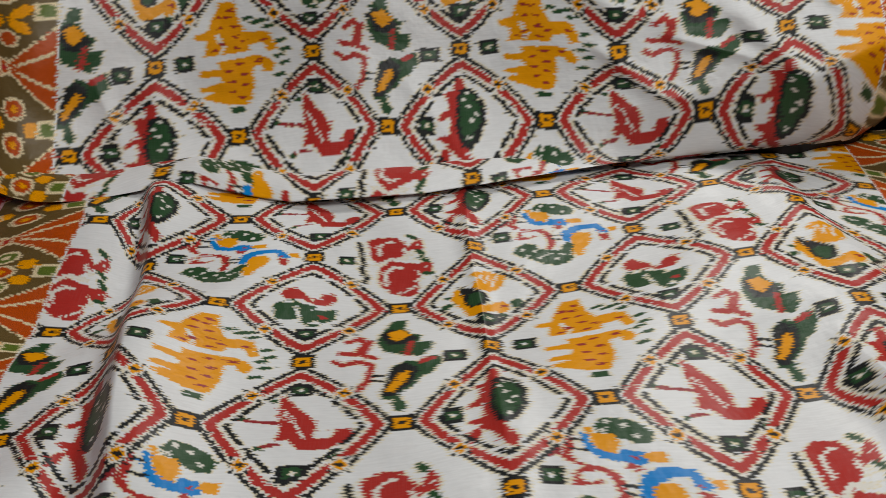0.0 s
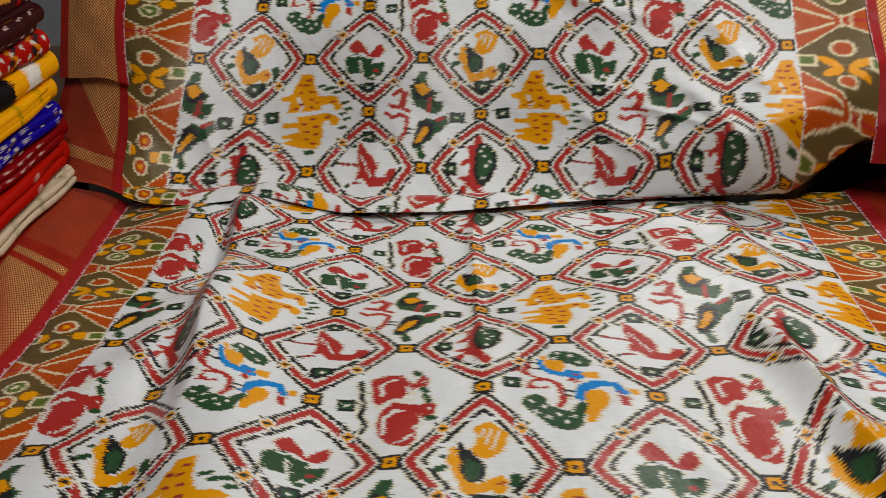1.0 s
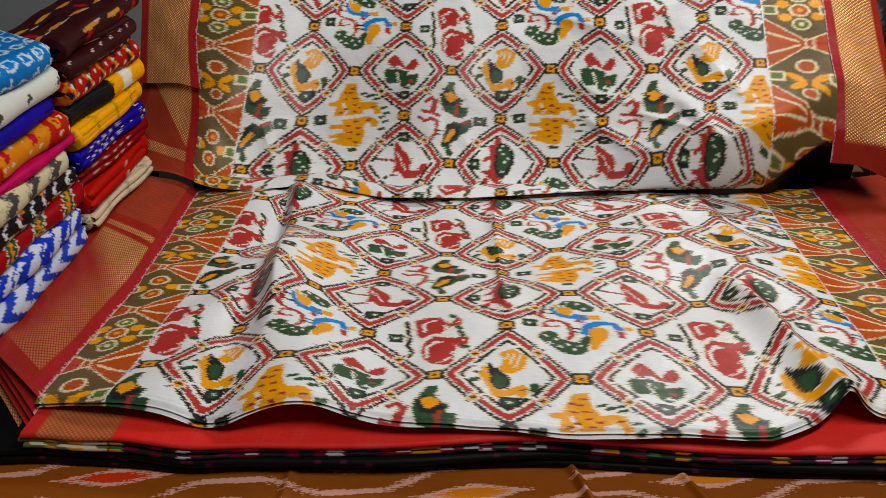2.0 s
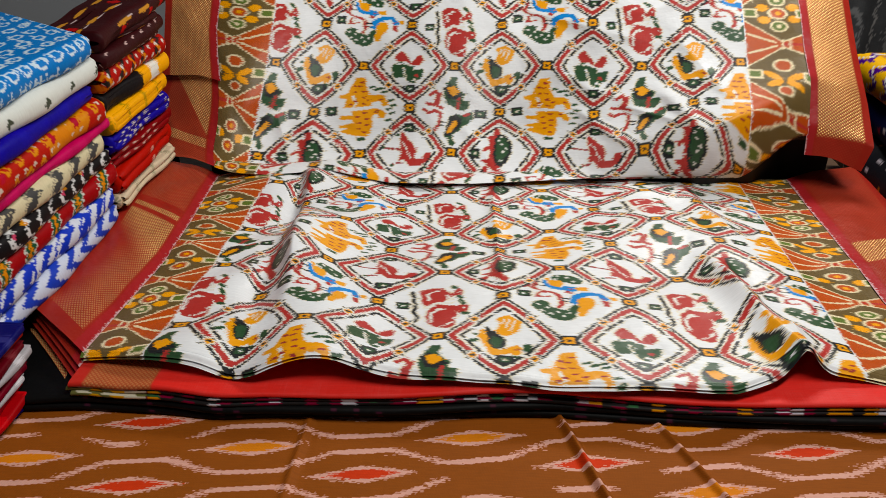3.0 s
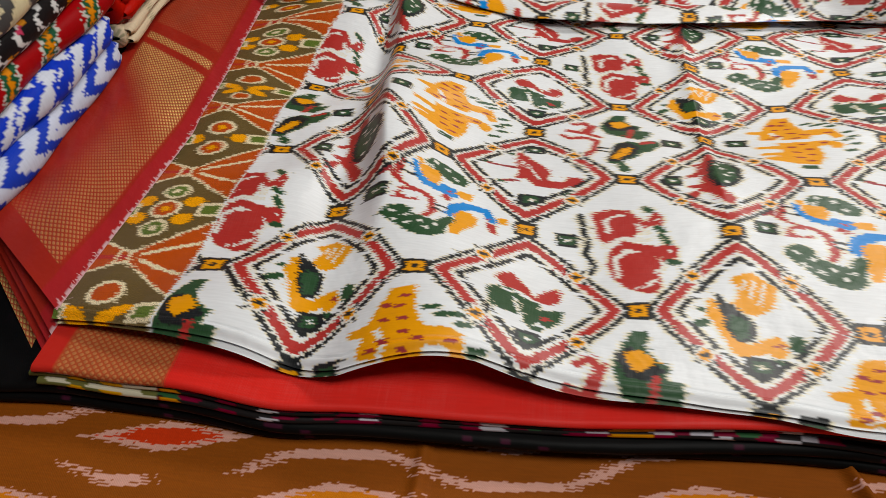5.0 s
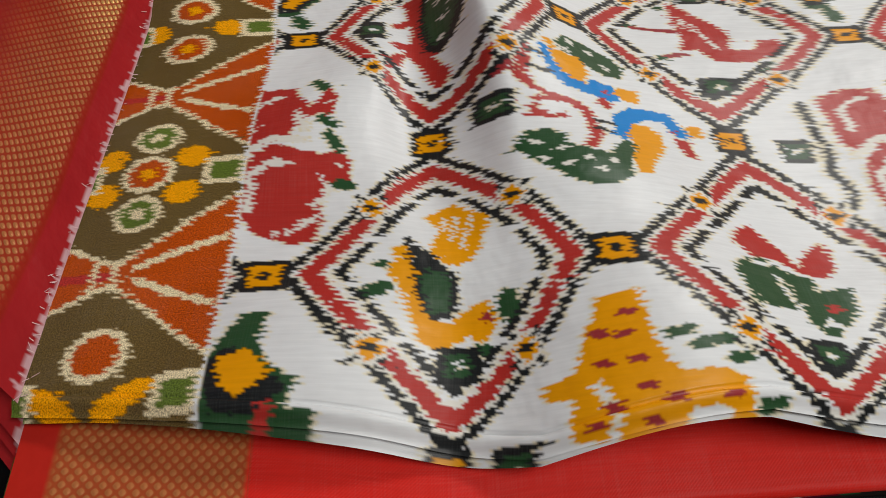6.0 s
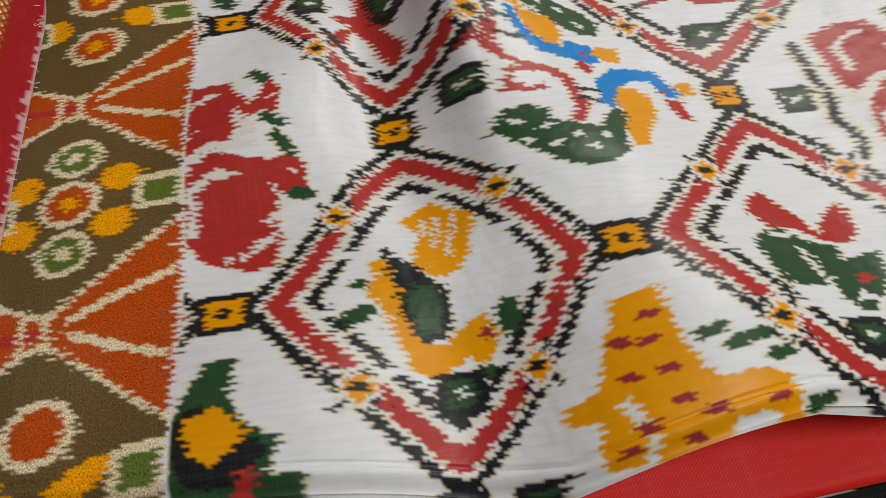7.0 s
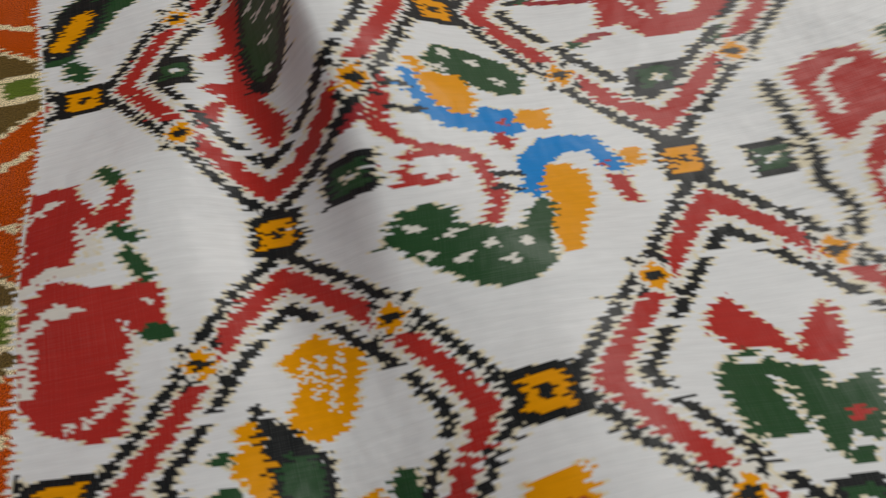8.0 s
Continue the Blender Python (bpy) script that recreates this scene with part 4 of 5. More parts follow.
def upper_part(u0, u1, nu, nv=400):
    u, s = np.meshgrid(np.linspace(u0, u1, nu), np.linspace(0, 1, nv))
    v0 = crease_row(u) - 0.5
    v = v0 + s * (6.2 - v0)
    return sheet("upper_cloth", upper_place(u, v), cloth_dyes(u, v, -1.82), np.stack([u * COL, v * 0.078], -1))


BODY_L, BODY_R = U_LEFT - 0.012, U_RIGHT + 0.012
part("lower_cloth", lower_part(np.r_[np.linspace(BODY_L, 3.4, 500, endpoint=False), np.linspace(3.4, BODY_R, 560)]), M_SILK, saree, "white silk with red lattice and bright motifs")
part("side_band", lower_part(np.linspace(U_SEL_L, BODY_L, 130)), M_SILK, saree, "brown ikat band with rust triangles and yellow flowers")
part("side_band", lower_part(np.linspace(BODY_R, U_SEL_R, 100)), M_SILK, saree, "brown ikat band with rust triangles and yellow flowers")
part("under_fold", under_fold(), M_SILK, saree, "second layer of the patterned front fold")
part("upper_cloth", upper_part(BODY_L, BODY_R, 700), M_SILK, saree, "white patterned silk leaning back over a pile")
part("side_band", upper_part(U_SEL_L, BODY_L, 72), M_SILK, saree, "brown ikat band with rust triangles and yellow flowers")
part("side_band", upper_part(BODY_R, U_SEL_R, 86), M_SILK, saree, "brown ikat band with rust triangles and yellow flowers")


def strip(name, inner, outer, gold, nq=420, npx=70, sag=0.004, seed_at=0.0):
    """A brocade edge between two rails of places, with gold(q, p) telling how much gold shows at q along and p across."""
    q = np.linspace(0, 1, nq)
    rails = []
    for rail in (inner, outer):
        rail = np.array(rail)
        d = np.r_[0, np.cumsum(np.linalg.norm(np.diff(rail, axis=0), axis=1))]
        d /= d[-1]
        c = np.stack([np.interp(q, d, rail[:, i]) for i in range(3)], -1)
        for _ in range(14):
            c[1:-1] = (c[:-2] + 2 * c[1:-1] + c[2:]) / 4
        rails.append(c)
    p = np.linspace(0, 1, npx)
    P = rails[0][:, None] * (1 - p[None, :, None]) + rails[1][:, None] * p[None, :, None]
    length = np.linalg.norm(np.diff(rails[0], axis=0), axis=1).sum()
    wide = np.linalg.norm(rails[0] - rails[1], axis=1).mean()
    Q, Pp = np.meshgrid(q, p, indexing="ij")
    P[..., 2] += sag * (np.sin(Pp * math.pi) * 1.2 + ripple(Q * length, Pp * wide, 0.09, seed_at) * 0.6 * np.sin(Pp * math.pi))
    d = Dye(Q.shape, (0.32, 0.018, 0.009))
    d.lay(Pp < 0.13, CRIMSON)
    row = np.floor(Q * length / 0.0016)
    d.lay(Pp < 0.008 + 0.022 * hashed(row, 5.0) ** 2, (0.60, 0.36, 0.38))
    d.c[..., 3] = gold(Q, Pp) * smooth(0.14, 0.17, Pp) * (1 - smooth(0.85, 0.88, Pp))
    return sheet(name, P, d.c, np.stack([Pp * wide, Q * length], -1))


def bands(q, *edges):
    g = np.zeros_like(q)
    for q0, q1, amount in edges:
        g = np.maximum(g, amount * smooth(q0 - 0.004, q0 + 0.004, q) * (1 - smooth(q1 - 0.004, q1 + 0.004, q)))
    return g


def low_rail(u, n0, n1, dx=0.0, dz=0.0, k=9):
    return [tuple(lower_place(np.array(u), np.array(n)) + np.array((dx, 0, dz))) for n in np.linspace(n0, n1, k)]


def up_rail(u, v0, v1, dx=0.0, dy=0.0, dz=0.0, k=9):
    return [tuple(upper_place(np.array(u), np.array(v)) + np.array((dx, dy, dz))) for v in np.linspace(v0, v1, k)]


# Gold is faded out towards the front to paint in the sheen's dimming by angle.
part("left_edge", strip("left_edge", low_rail(U_SEL_L, -0.1, 7.62, 0.003, 0.001),
     [(-0.505, 0.34, 0.006), (-0.484, 0.1, 0.004), (-0.482, -0.02, 0.006), (-0.496, -0.055, 0.006), (-0.532, -0.086, 0.004)],
     lambda q, p: np.maximum(bands(q, (0.345, 0.372, 1.0), (0.0, 0.3, 0.10)), 0.95 * smooth(0.395, 0.405, q) * (1 - smooth(0.56, 0.74, q + 0.22 * p)) + 0.30 * (q < 0.95) * smooth(0.55, 0.7, q) * (1 - smooth(0.35, 0.75, p)))), M_ZARI, saree, "red silk edge with gold brocade bands, dimming sheen painted in")
part("left_edge", strip("left_edge_top", up_rail(U_SEL_L, -0.9, 1.55, 0.003, 0.001),
     [(-0.524, 0.355, 0.010), (-0.526, 0.40, 0.06), (-0.514, 0.445, 0.11), (-0.514, 0.47, 0.145)],
     lambda q, p: np.maximum(bands(q, (0.20, 0.30, 0.9)), 0.95 * smooth(-0.02, 0.02, 0.10 + (q - 0.3) * 1.25 - p) * (q > 0.33) + 0.10)), M_ZARI, saree, "red silk edge with gold brocade triangle")
part("left_edge", strip("left_edge_upper", up_rail(U_SEL_L, 1.38, 6.2, 0.008, -0.010, 0.004),
     [(-0.512, 0.435, 0.124), (-0.522, 0.52, 0.225), (-0.540, 0.60, 0.31), (-0.560, 0.69, 0.40)],
     lambda q, p: np.full_like(q, 0.95)), M_ZARI, saree, "red silk edge with full gold brocade")
part("right_edge", strip("right_edge", [(0.556, 0.300, 0.056)] + up_rail(U_SEL_R, 1.15, 6.2, -0.002, -0.001),
     [(0.638, 0.275, 0.040), (0.648, 0.275, 0.080), (0.648, 0.33, 0.13), (0.644, 0.41, 0.20), (0.642, 0.54, 0.32), (0.64, 0.62, 0.40)],
     lambda q, p: 0.95 * smooth(0.05, 0.07, q - 0.03 * p) + 0.02), M_ZARI, saree, "red silk edge with gold brocade, rolled under")
part("right_edge", strip("right_edge_lower", low_rail(U_SEL_R, -1.0, 7.62, -0.003, 0.001),
     [(0.70, 0.40, 0.000), (0.675, 0.1, -0.010), (0.665, -0.20, -0.020)],
     lambda q, p: np.maximum(bands(q, (0.42, 0.52, 0.9)), 0.05 + 0 * q)), M_ZARI, saree, "red silk edge in the shade of the fold")


for dz, dy in ((-0.006, -0.005), (-0.012, -0.011), (-0.018, -0.018), (-0.025, -0.026), (-0.033, -0.030)):
    part("left_edge", strip("left_edge_under", [(-0.384, 0.02, -0.008 + dz), (-0.384, -0.12, -0.008 + dz), (-0.386, -0.214 + dy, -0.006 + dz)],
         [(-0.48, 0.02, -0.002 + dz), (-0.488, -0.05, -0.002 + dz), (-0.518 - dy * 0.3, -0.085 + dy, -0.004 + dz)],
         lambda q, p: 0.9 * smooth(0.5, 0.55, q) * (dz < -0.02), nq=160), M_ZARI, saree, "under layer of the folded red edge")


def fringe():
    """Short loose threads along the lower selvedge."""
    rng = np.random.default_rng(4)
    verts, faces = [], []
    for k in range(130):
        x, y, z = lower_place(np.array(U_SEL_L), np.array(rng.uniform(0.6, 7.6))) + np.array((rng.normal(0.002, 0.0015), 0, 0.0015))
        l, dy, w = rng.uniform(0.001, 0.0032), rng.normal(0, 0.0015), 0.0002
        s = rng.choice([-1, 1])
        i = len(verts)
        verts += [(x, y - w, z), (x, y + w, z), (x + s * l, y + dy + w, z + 0.0006), (x + s * l, y + dy - w, z + 0.0006)]
        faces.append((i, i + 1, i + 2, i + 3))
    mesh = bpy.data.meshes.new("fringe")
    mesh.from_pydata(verts, [], faces)
    return mesh


tagged(part("fringe", fringe(), M_THREAD, saree, "pale loose selvedge threads"), kind="stuff")


# pile that carries the saree
def wavy_layer(name, x0, x1, y_front, z_top, z_bot, colour_fn, wave, step=0.002, back=0.25):
    """A folded layer: a top, a rounded front and a bottom, all along x."""
    x = np.arange(x0, x1, step)
    h = (z_top - z_bot) / 2
    ang = np.linspace(0, math.pi, 15)
    prof = [(back, h)] + [(0.05, h)] + [(-h * 1.2 * math.sin(t), h * math.cos(t)) for t in ang] + [(0.05, -h), (back, -h)]
    prof = np.array(prof)
    X, K = np.meshgrid(x, np.arange(len(prof)), indexing="ij")
    yf, zo = wave(x)
    Y = y_front + yf[:, None] + prof[None, :, 0]
    fade = np.clip(1 - prof[:, 0] / 0.1, 0, 1)
    Z = (z_top + z_bot) / 2 + prof[None, :, 1] + zo[:, None] * fade[None, :]
    s = np.r_[0, np.cumsum(np.linalg.norm(np.diff(prof, axis=0), axis=1))]
    S = np.broadcast_to(s[None, :], X.shape)
    return sheet(name, np.stack([X, Y, Z], -1), colour_fn(X, S), np.stack([X, S], -1))


def layer_thing(label, *leaves):
    ob = thing("folded_saree", label, "folded saree", "pile under the white saree")
    for name, mesh, material, text in leaves:
        part(name, mesh, material, ob, text)
    return ob


def red_dyes(x, s):
    d = Dye(x.shape, (0.70, 0.020, 0.013))
    d.lay(x < -0.2945, (0.40, 0.062, 0.018))
    d.lay(x < -0.370, (0.50, 0.02, 0.012))
    d.c[..., 3] = 0.24 * smooth(-0.294, -0.298, x) * smooth(-0.371, -0.368, x)
    return d.c


def dark_dyes(x, s):
    d = Dye(x.shape, (0.014, 0.012, 0.012))
    k = np.floor(x / 0.012)
    uf = x + (hashed(np.floor(s / 0.0012), k) - 0.5) * 0.006
    c = np.floor(uf / 0.013)
    r = hashed(c, np.floor(s / 0.004))
    d.lay(r > 0.45, (0.18, 0.012, 0.035))
    d.lay(r > 0.72, (0.5, 0.5, 0.55))
    d.lay((r > 0.86) & (r < 0.91), (0.6, 0.26, 0.03))
    d.lay(r > 0.95, (0.03, 0.1, 0.04))
    m = x < -0.30
    d.lay(m, (0.12, 0.12, 0.04))
    d.lay(m & (r > 0.5), (0.55, 0.52, 0.4))
    d.lay(m & (r > 0.8), (0.6, 0.3, 0.03))
    return d.c


# Near-black colour that paints in the shade below the pile, with sparse maroon flecks.
def shade_dyes(x, s):
    d = Dye(x.shape, (0.004, 0.004, 0.004))
    r = hashed(np.floor(x / 0.006), np.floor(s / 0.003))
    d.lay((r > 0.95) & (np.floor(x / 0.012) % 2 > 0), (0.05, 0.012, 0.025))
    return d.c


def sway(a, b, c, d):
    """How a folded edge wanders: forwards, and up and down, along x."""
    return lambda x: (0.014 * smooth(-0.05, 0.15, x) + a * np.sin(x * 11 + b) - 0.006 * np.exp(-((x + 0.222) / 0.04) ** 2) - 0.010 * smooth(-0.36, -0.46, x),
                      c * np.sin(x * 17 + d) + 0.6 * c * np.sin(x * 62) * smooth(-0.24, -0.32, x))


# Two added layers: the dark gap between pile and tablecloth, made as shape.
layer_thing("near-black layers standing in for the shade under the pile",
            ("leaf", wavy_layer("shade_leaf", -0.51, 0.56, -0.246, -0.0285, -0.0375, shade_dyes, sway(0.004, 0.4, 0.0006, 0)), M_FOLD, ""),
            ("leaf", wavy_layer("shade_leaf", -0.505, 0.55, -0.244, -0.0375, -0.0462, shade_dyes, sway(0.004, 1.4, 0.0, 0)), M_FOLD, ""))
layer_thing("dark silk saree with multicoloured ikat edge, folded",
            ("leaf", wavy_layer("dark_leaf", -0.390, 0.55, -0.243, -0.0190, -0.0235, dark_dyes, sway(0.005, 1.0, 0.0022, 0.0)), M_FOLD, ""),
            ("leaf", wavy_layer("dark_leaf", -0.384, 0.54, -0.245, -0.0235, -0.0285, dark_dyes, sway(0.005, 1.3, 0.0016, 0.5)), M_FOLD, ""))
layer_thing("bright red silk saree folded flat beneath the white one",
            ("fold", wavy_layer("red_fold", -0.295, 0.50, -0.243, -0.0125, -0.0190, red_dyes, sway(0.004, 1.0, 0.0022, 0.0)), M_RED, "plain bright red silk"),
            ("brocade_end", wavy_layer("brocade_end", -0.386, -0.294, -0.243, -0.0125, -0.0190, red_dyes, sway(0.004, 1.0, 0.0022, 0.0)), M_ZARI, "copper brocade end"))


# added support behind and under the upper cloth; its dark colour stands for shade in the gaps
def bolster():
    u, s = np.meshgrid(np.linspace(-1.7, 12.5, 140), np.linspace(0, 1, 60))
    v = 0.1 + s * 6.0
    P = upper_place(u, v)
    P[..., 1] += 0.022
    P[..., 2] -= 0.016
    back = P[::-1].copy()
    back[..., 1], back[..., 2] = 0.82, np.maximum(TABLE_Z + 0.002, back[..., 2])
    base = P[:1].copy()
    base[..., 2] = TABLE_Z + 0.004
    base2 = base.copy()
    base2[..., 1] = 0.82
    return sheet("bolster", np.concatenate([P, back, base2, base]), closed=True)


tagged(part("bolster", bolster(), M_DARK, None), "added dark support under the upper saree cloth, filling shaded gaps", "bolster")


# ---- folded sarees at the side ----
def roll_fold(x_face, depth, y0, y1, z0, z1, dyes, lean=0.0, wob=0.003, seed_at=0.0, plump=1.0, top=22, skew=0.0, step=0.0022, shut=0.25, blunt=1.0, rise=0.0):
    """One folded saree lying flat: rounded folded edge towards the viewer, both ends closed, soft and uneven."""
    h = (z1 - z0) / 2
    zc = (z0 + z1) / 2
    arc = [(-t * math.pi / 24) for t in range(25)]
    prof = [(-depth, h)] + [(-depth * (1 - k / top) - h * k / top, h) for k in range(1, top)]
    prof += [(-h * plump + h * plump * math.sin(-a) ** 0.8, h * math.cos(a)) for a in arc]
    prof += [(-depth * k / 8 - h * (1 - k / 8), -h) for k in range(1, 9)]
    prof = np.array(prof + [prof[0]])
    ny = max(30, int((y1 - y0) / step))
    e = np.linspace(0, 1, ny)
    y = y0 + (y1 - y0) * e
    end = np.minimum(1, np.minimum(e, 1 - e) * (y1 - y0) / (h * 0.9 * blunt) + 0.02)
    pinch = np.sqrt(np.clip(1 - (1 - end) ** 2, 0, 1))
    P = np.zeros((ny, len(prof), 3))
    wave = wob * (np.sin(y * 21 + seed_at) + 0.6 * np.sin(y * 47 + 2 * seed_at))
    P[..., 0] = x_face + prof[None, :, 0] * (0.97 + 0.03 * pinch[:, None]) + (wave - h * 0.5 * (1 - pinch))[:, None] * (prof[None, :, 0] > -depth * 0.6) + lean * (y - y1)[:, None]
    P[..., 1] = y[:, None] + skew * (-prof[None, :, 0]) * smooth(0.5, 1.0, e)[:, None]
    P[..., 2] = zc + prof[None, :, 1] * (shut + (1 - shut) * pinch[:, None]) + 0.5 * (wave * (np.cos(y * 30 + seed_at)))[:, None] * (prof[None, :, 1] > 0) + rise * (y - y0)[:, None]
    s = np.r_[0, np.cumsum(np.linalg.norm(np.diff(prof, axis=0), axis=1))]
    Y, S = np.meshgrid(y, s - s[top], indexing="ij")
    mesh = sheet("folded_saree", P, dyes(Y, S), np.stack([S, Y], -1))
    return mesh


def tied(y, s, step=0.0022, reach=0.004):
    """Frayed coordinates for a folded cloth: y along, s across the fold."""
    q, r = frayed(y / reach, s / step, 1.0, 1.0)
    return q * reach, r * step


def ikat(base, *rules):
    def dyes(y, s):
        d = Dye(y.shape, base)
        a, b = tied(y, s)
        for rule in rules:
            rule(d, a, b)
        return d.c
    return dyes


def stripes(colour, period, width, slant=0.0, phase=0.0):
    return lambda d, a, b: d.lay(((a + slant * b + phase) % period) < width, colour)


def zigzag(colour, period, width, depth, phase=0.0):
    def rule(d, a, b):
        tri = np.abs(((b + phase) / period) % 1 - 0.5) * 2 * depth
        d.lay(((a + tri) % (period * 1.5)) < width, colour)
    return rule


def dabs(colour, pa, pb, ra, rb, keep=1.0, shift=0.5, key=1.0):
    def rule(d, a, b):
        j = np.floor(b / pb)
        aa = a / pa + (j % 2) * shift
        i = np.floor(aa)
        on = hashed(i, j, key) < keep
        d.lay((((aa - i - 0.5) * pa / ra) ** 2 + (((b / pb) - j - 0.5) * pb / rb) ** 2 < 1) & on, colour)
    return rule


def loops(colour, pa, pb, ra, rb, inner=0.35, keep=1.0, key=2.0):
    def rule(d, a, b):
        j = np.floor(b / pb)
        aa = a / pa + (j % 2) * 0.5
        i = np.floor(aa)
        q = ((aa - i - 0.5) * pa / ra) ** 2 + (((b / pb) - j - 0.5) * pb / rb) ** 2
        d.lay((q < 1) & (q > inner) & (hashed(i, j, key) < keep), colour)
    return rule


def patches(colour, scale, level, s=0.0):
    return lambda d, a, b: d.lay(ripple(a, b * 1.3, scale, s) > level, colour)


PALE, INK, TURMERIC = (0.72, 0.70, 0.64), (0.006, 0.005, 0.006), (0.82, 0.36, 0.01)
NEAR = [
    ("light blue silk saree with white scrolls, topping the stack", 0.214, 0.246, ikat((0.012, 0.17, 0.50), loops((0.55, 0.66, 0.75), 0.030, 0.028, 0.0105, 0.0085, 0.4), dabs((0.5, 0.62, 0.72), 0.011, 0.022, 0.0024, 0.006, 0.6)), 0.0, 0.30),
    ("white silk saree with small dark leaf motifs, folded in the stack", 0.184, 0.214, ikat((0.62, 0.64, 0.60), dabs((0.05, 0.06, 0.04), 0.07, 0.05, 0.003, 0.007, 0.9), dabs((0.06, 0.07, 0.05), 0.07, 0.05, 0.008, 0.002, 0.9)), 0.004, 0.28),
    ("plain royal blue silk saree, folded in the stack", 0.160, 0.184, ikat((0.008, 0.004, 0.26), stripes((0.010, 0.006, 0.30), 0.05, 0.02)), 0.003, 0.27),
    ("red and orange ikat silk saree, folded in the stack", 0.128, 0.160, ikat((0.42, 0.028, 0.022), patches((0.62, 0.20, 0.02), 0.16, 0.34, 0.8), dabs((0.62, 0.5, 0.42), 0.020, 0.018, 0.0035, 0.003, 0.7), loops((0.62, 0.24, 0.03), 0.030, 0.024, 0.007, 0.009, 0.2, 0.7), dabs((0.40, 0.02, 0.04), 0.06, 0.03, 0.006, 0.008, 0.7)), 0.010, 0.27),
    ("plain bright pink silk saree, folded in the stack", 0.116, 0.129, ikat((0.50, 0.012, 0.10), stripes((0.44, 0.01, 0.085), 0.04, 0.015)), 0.008, 0.27),
    ("cream silk saree with charcoal zigzag ikat, folded in the stack", 0.088, 0.117, ikat((0.60, 0.54, 0.36), zigzag((0.055, 0.055, 0.055), 0.034, 0.020, 0.020), dabs((0.5, 0.45, 0.3), 0.018, 0.012, 0.003, 0.002, 0.7), stripes((0.30, 0.27, 0.2), 0.051, 0.004, 0.6)), 0.012, 0.27),
    ("black silk saree with white feathered ikat, folded in the stack", 0.062, 0.089, ikat(INK, zigzag((0.6, 0.6, 0.6), 0.020, 0.007, 0.012), dabs((0.55, 0.22, 0.02), 0.05, 0.02, 0.005, 0.004, 0.5), dabs((0.5, 0.08, 0.14), 0.06, 0.03, 0.003, 0.003, 0.4)), 0.008, 0.27),
    ("red silk saree with green and white bands, folded", 0.036, 0.063, ikat((0.30, 0.016, 0.018), stripes((0.5, 0.5, 0.45), 0.062, 0.026, 0.5), stripes((0.012, 0.07, 0.03), 0.062, 0.019, 0.5, -0.0035), stripes((0.62, 0.22, 0.02), 0.062, 0.007, 0.5, -0.009)), 0.010, 0.27),
    ("white silk saree with blue flame ikat, under the stack", 0.006, 0.037, ikat((0.60, 0.64, 0.74), zigzag((0.045, 0.07, 0.46), 0.03, 0.019, 0.026), stripes((0.05, 0.08, 0.5), 0.026, 0.006, 0.9)), 0.014, 0.27),
    ("white silk saree with blue flame ikat, lowest of the stack", -0.024, 0.007, ikat((0.56, 0.60, 0.72), zigzag((0.05, 0.08, 0.44), 0.03, 0.021, 0.026, 0.01)), 0.018, 0.27),
]
for k, (label, z0, z1, dyes, out, depth) in enumerate(NEAR):
    z0, z1 = z0 + 0.027, z1 + 0.027
    ob = part("folded_saree", roll_fold(-0.478 + 0.06 * z1 + out * 0.5, depth, -0.42, 0.108 + 0.012 * math.sin(k * 2.1), z0, z1, dyes, seed_at=k * 1.7, top=130 if k == 0 else 22, skew=0.7), M_FOLD, None)
    tagged(ob, label, "folded saree", "stack of folded sarees beside the counter edge")
    h = (z1 - z0) * 0.22
    for zm in (z0 + (z1 - z0) * 0.3, z0 + (z1 - z0) * 0.7):
        part("inner_fold", roll_fold(-0.482 + 0.06 * z1 + out * 0.5, depth * 0.9, -0.40, 0.114 + 0.012 * math.sin(k * 2.1), zm - h, zm + h, dyes, seed_at=k * 1.7, step=0.007), M_FOLD, ob)

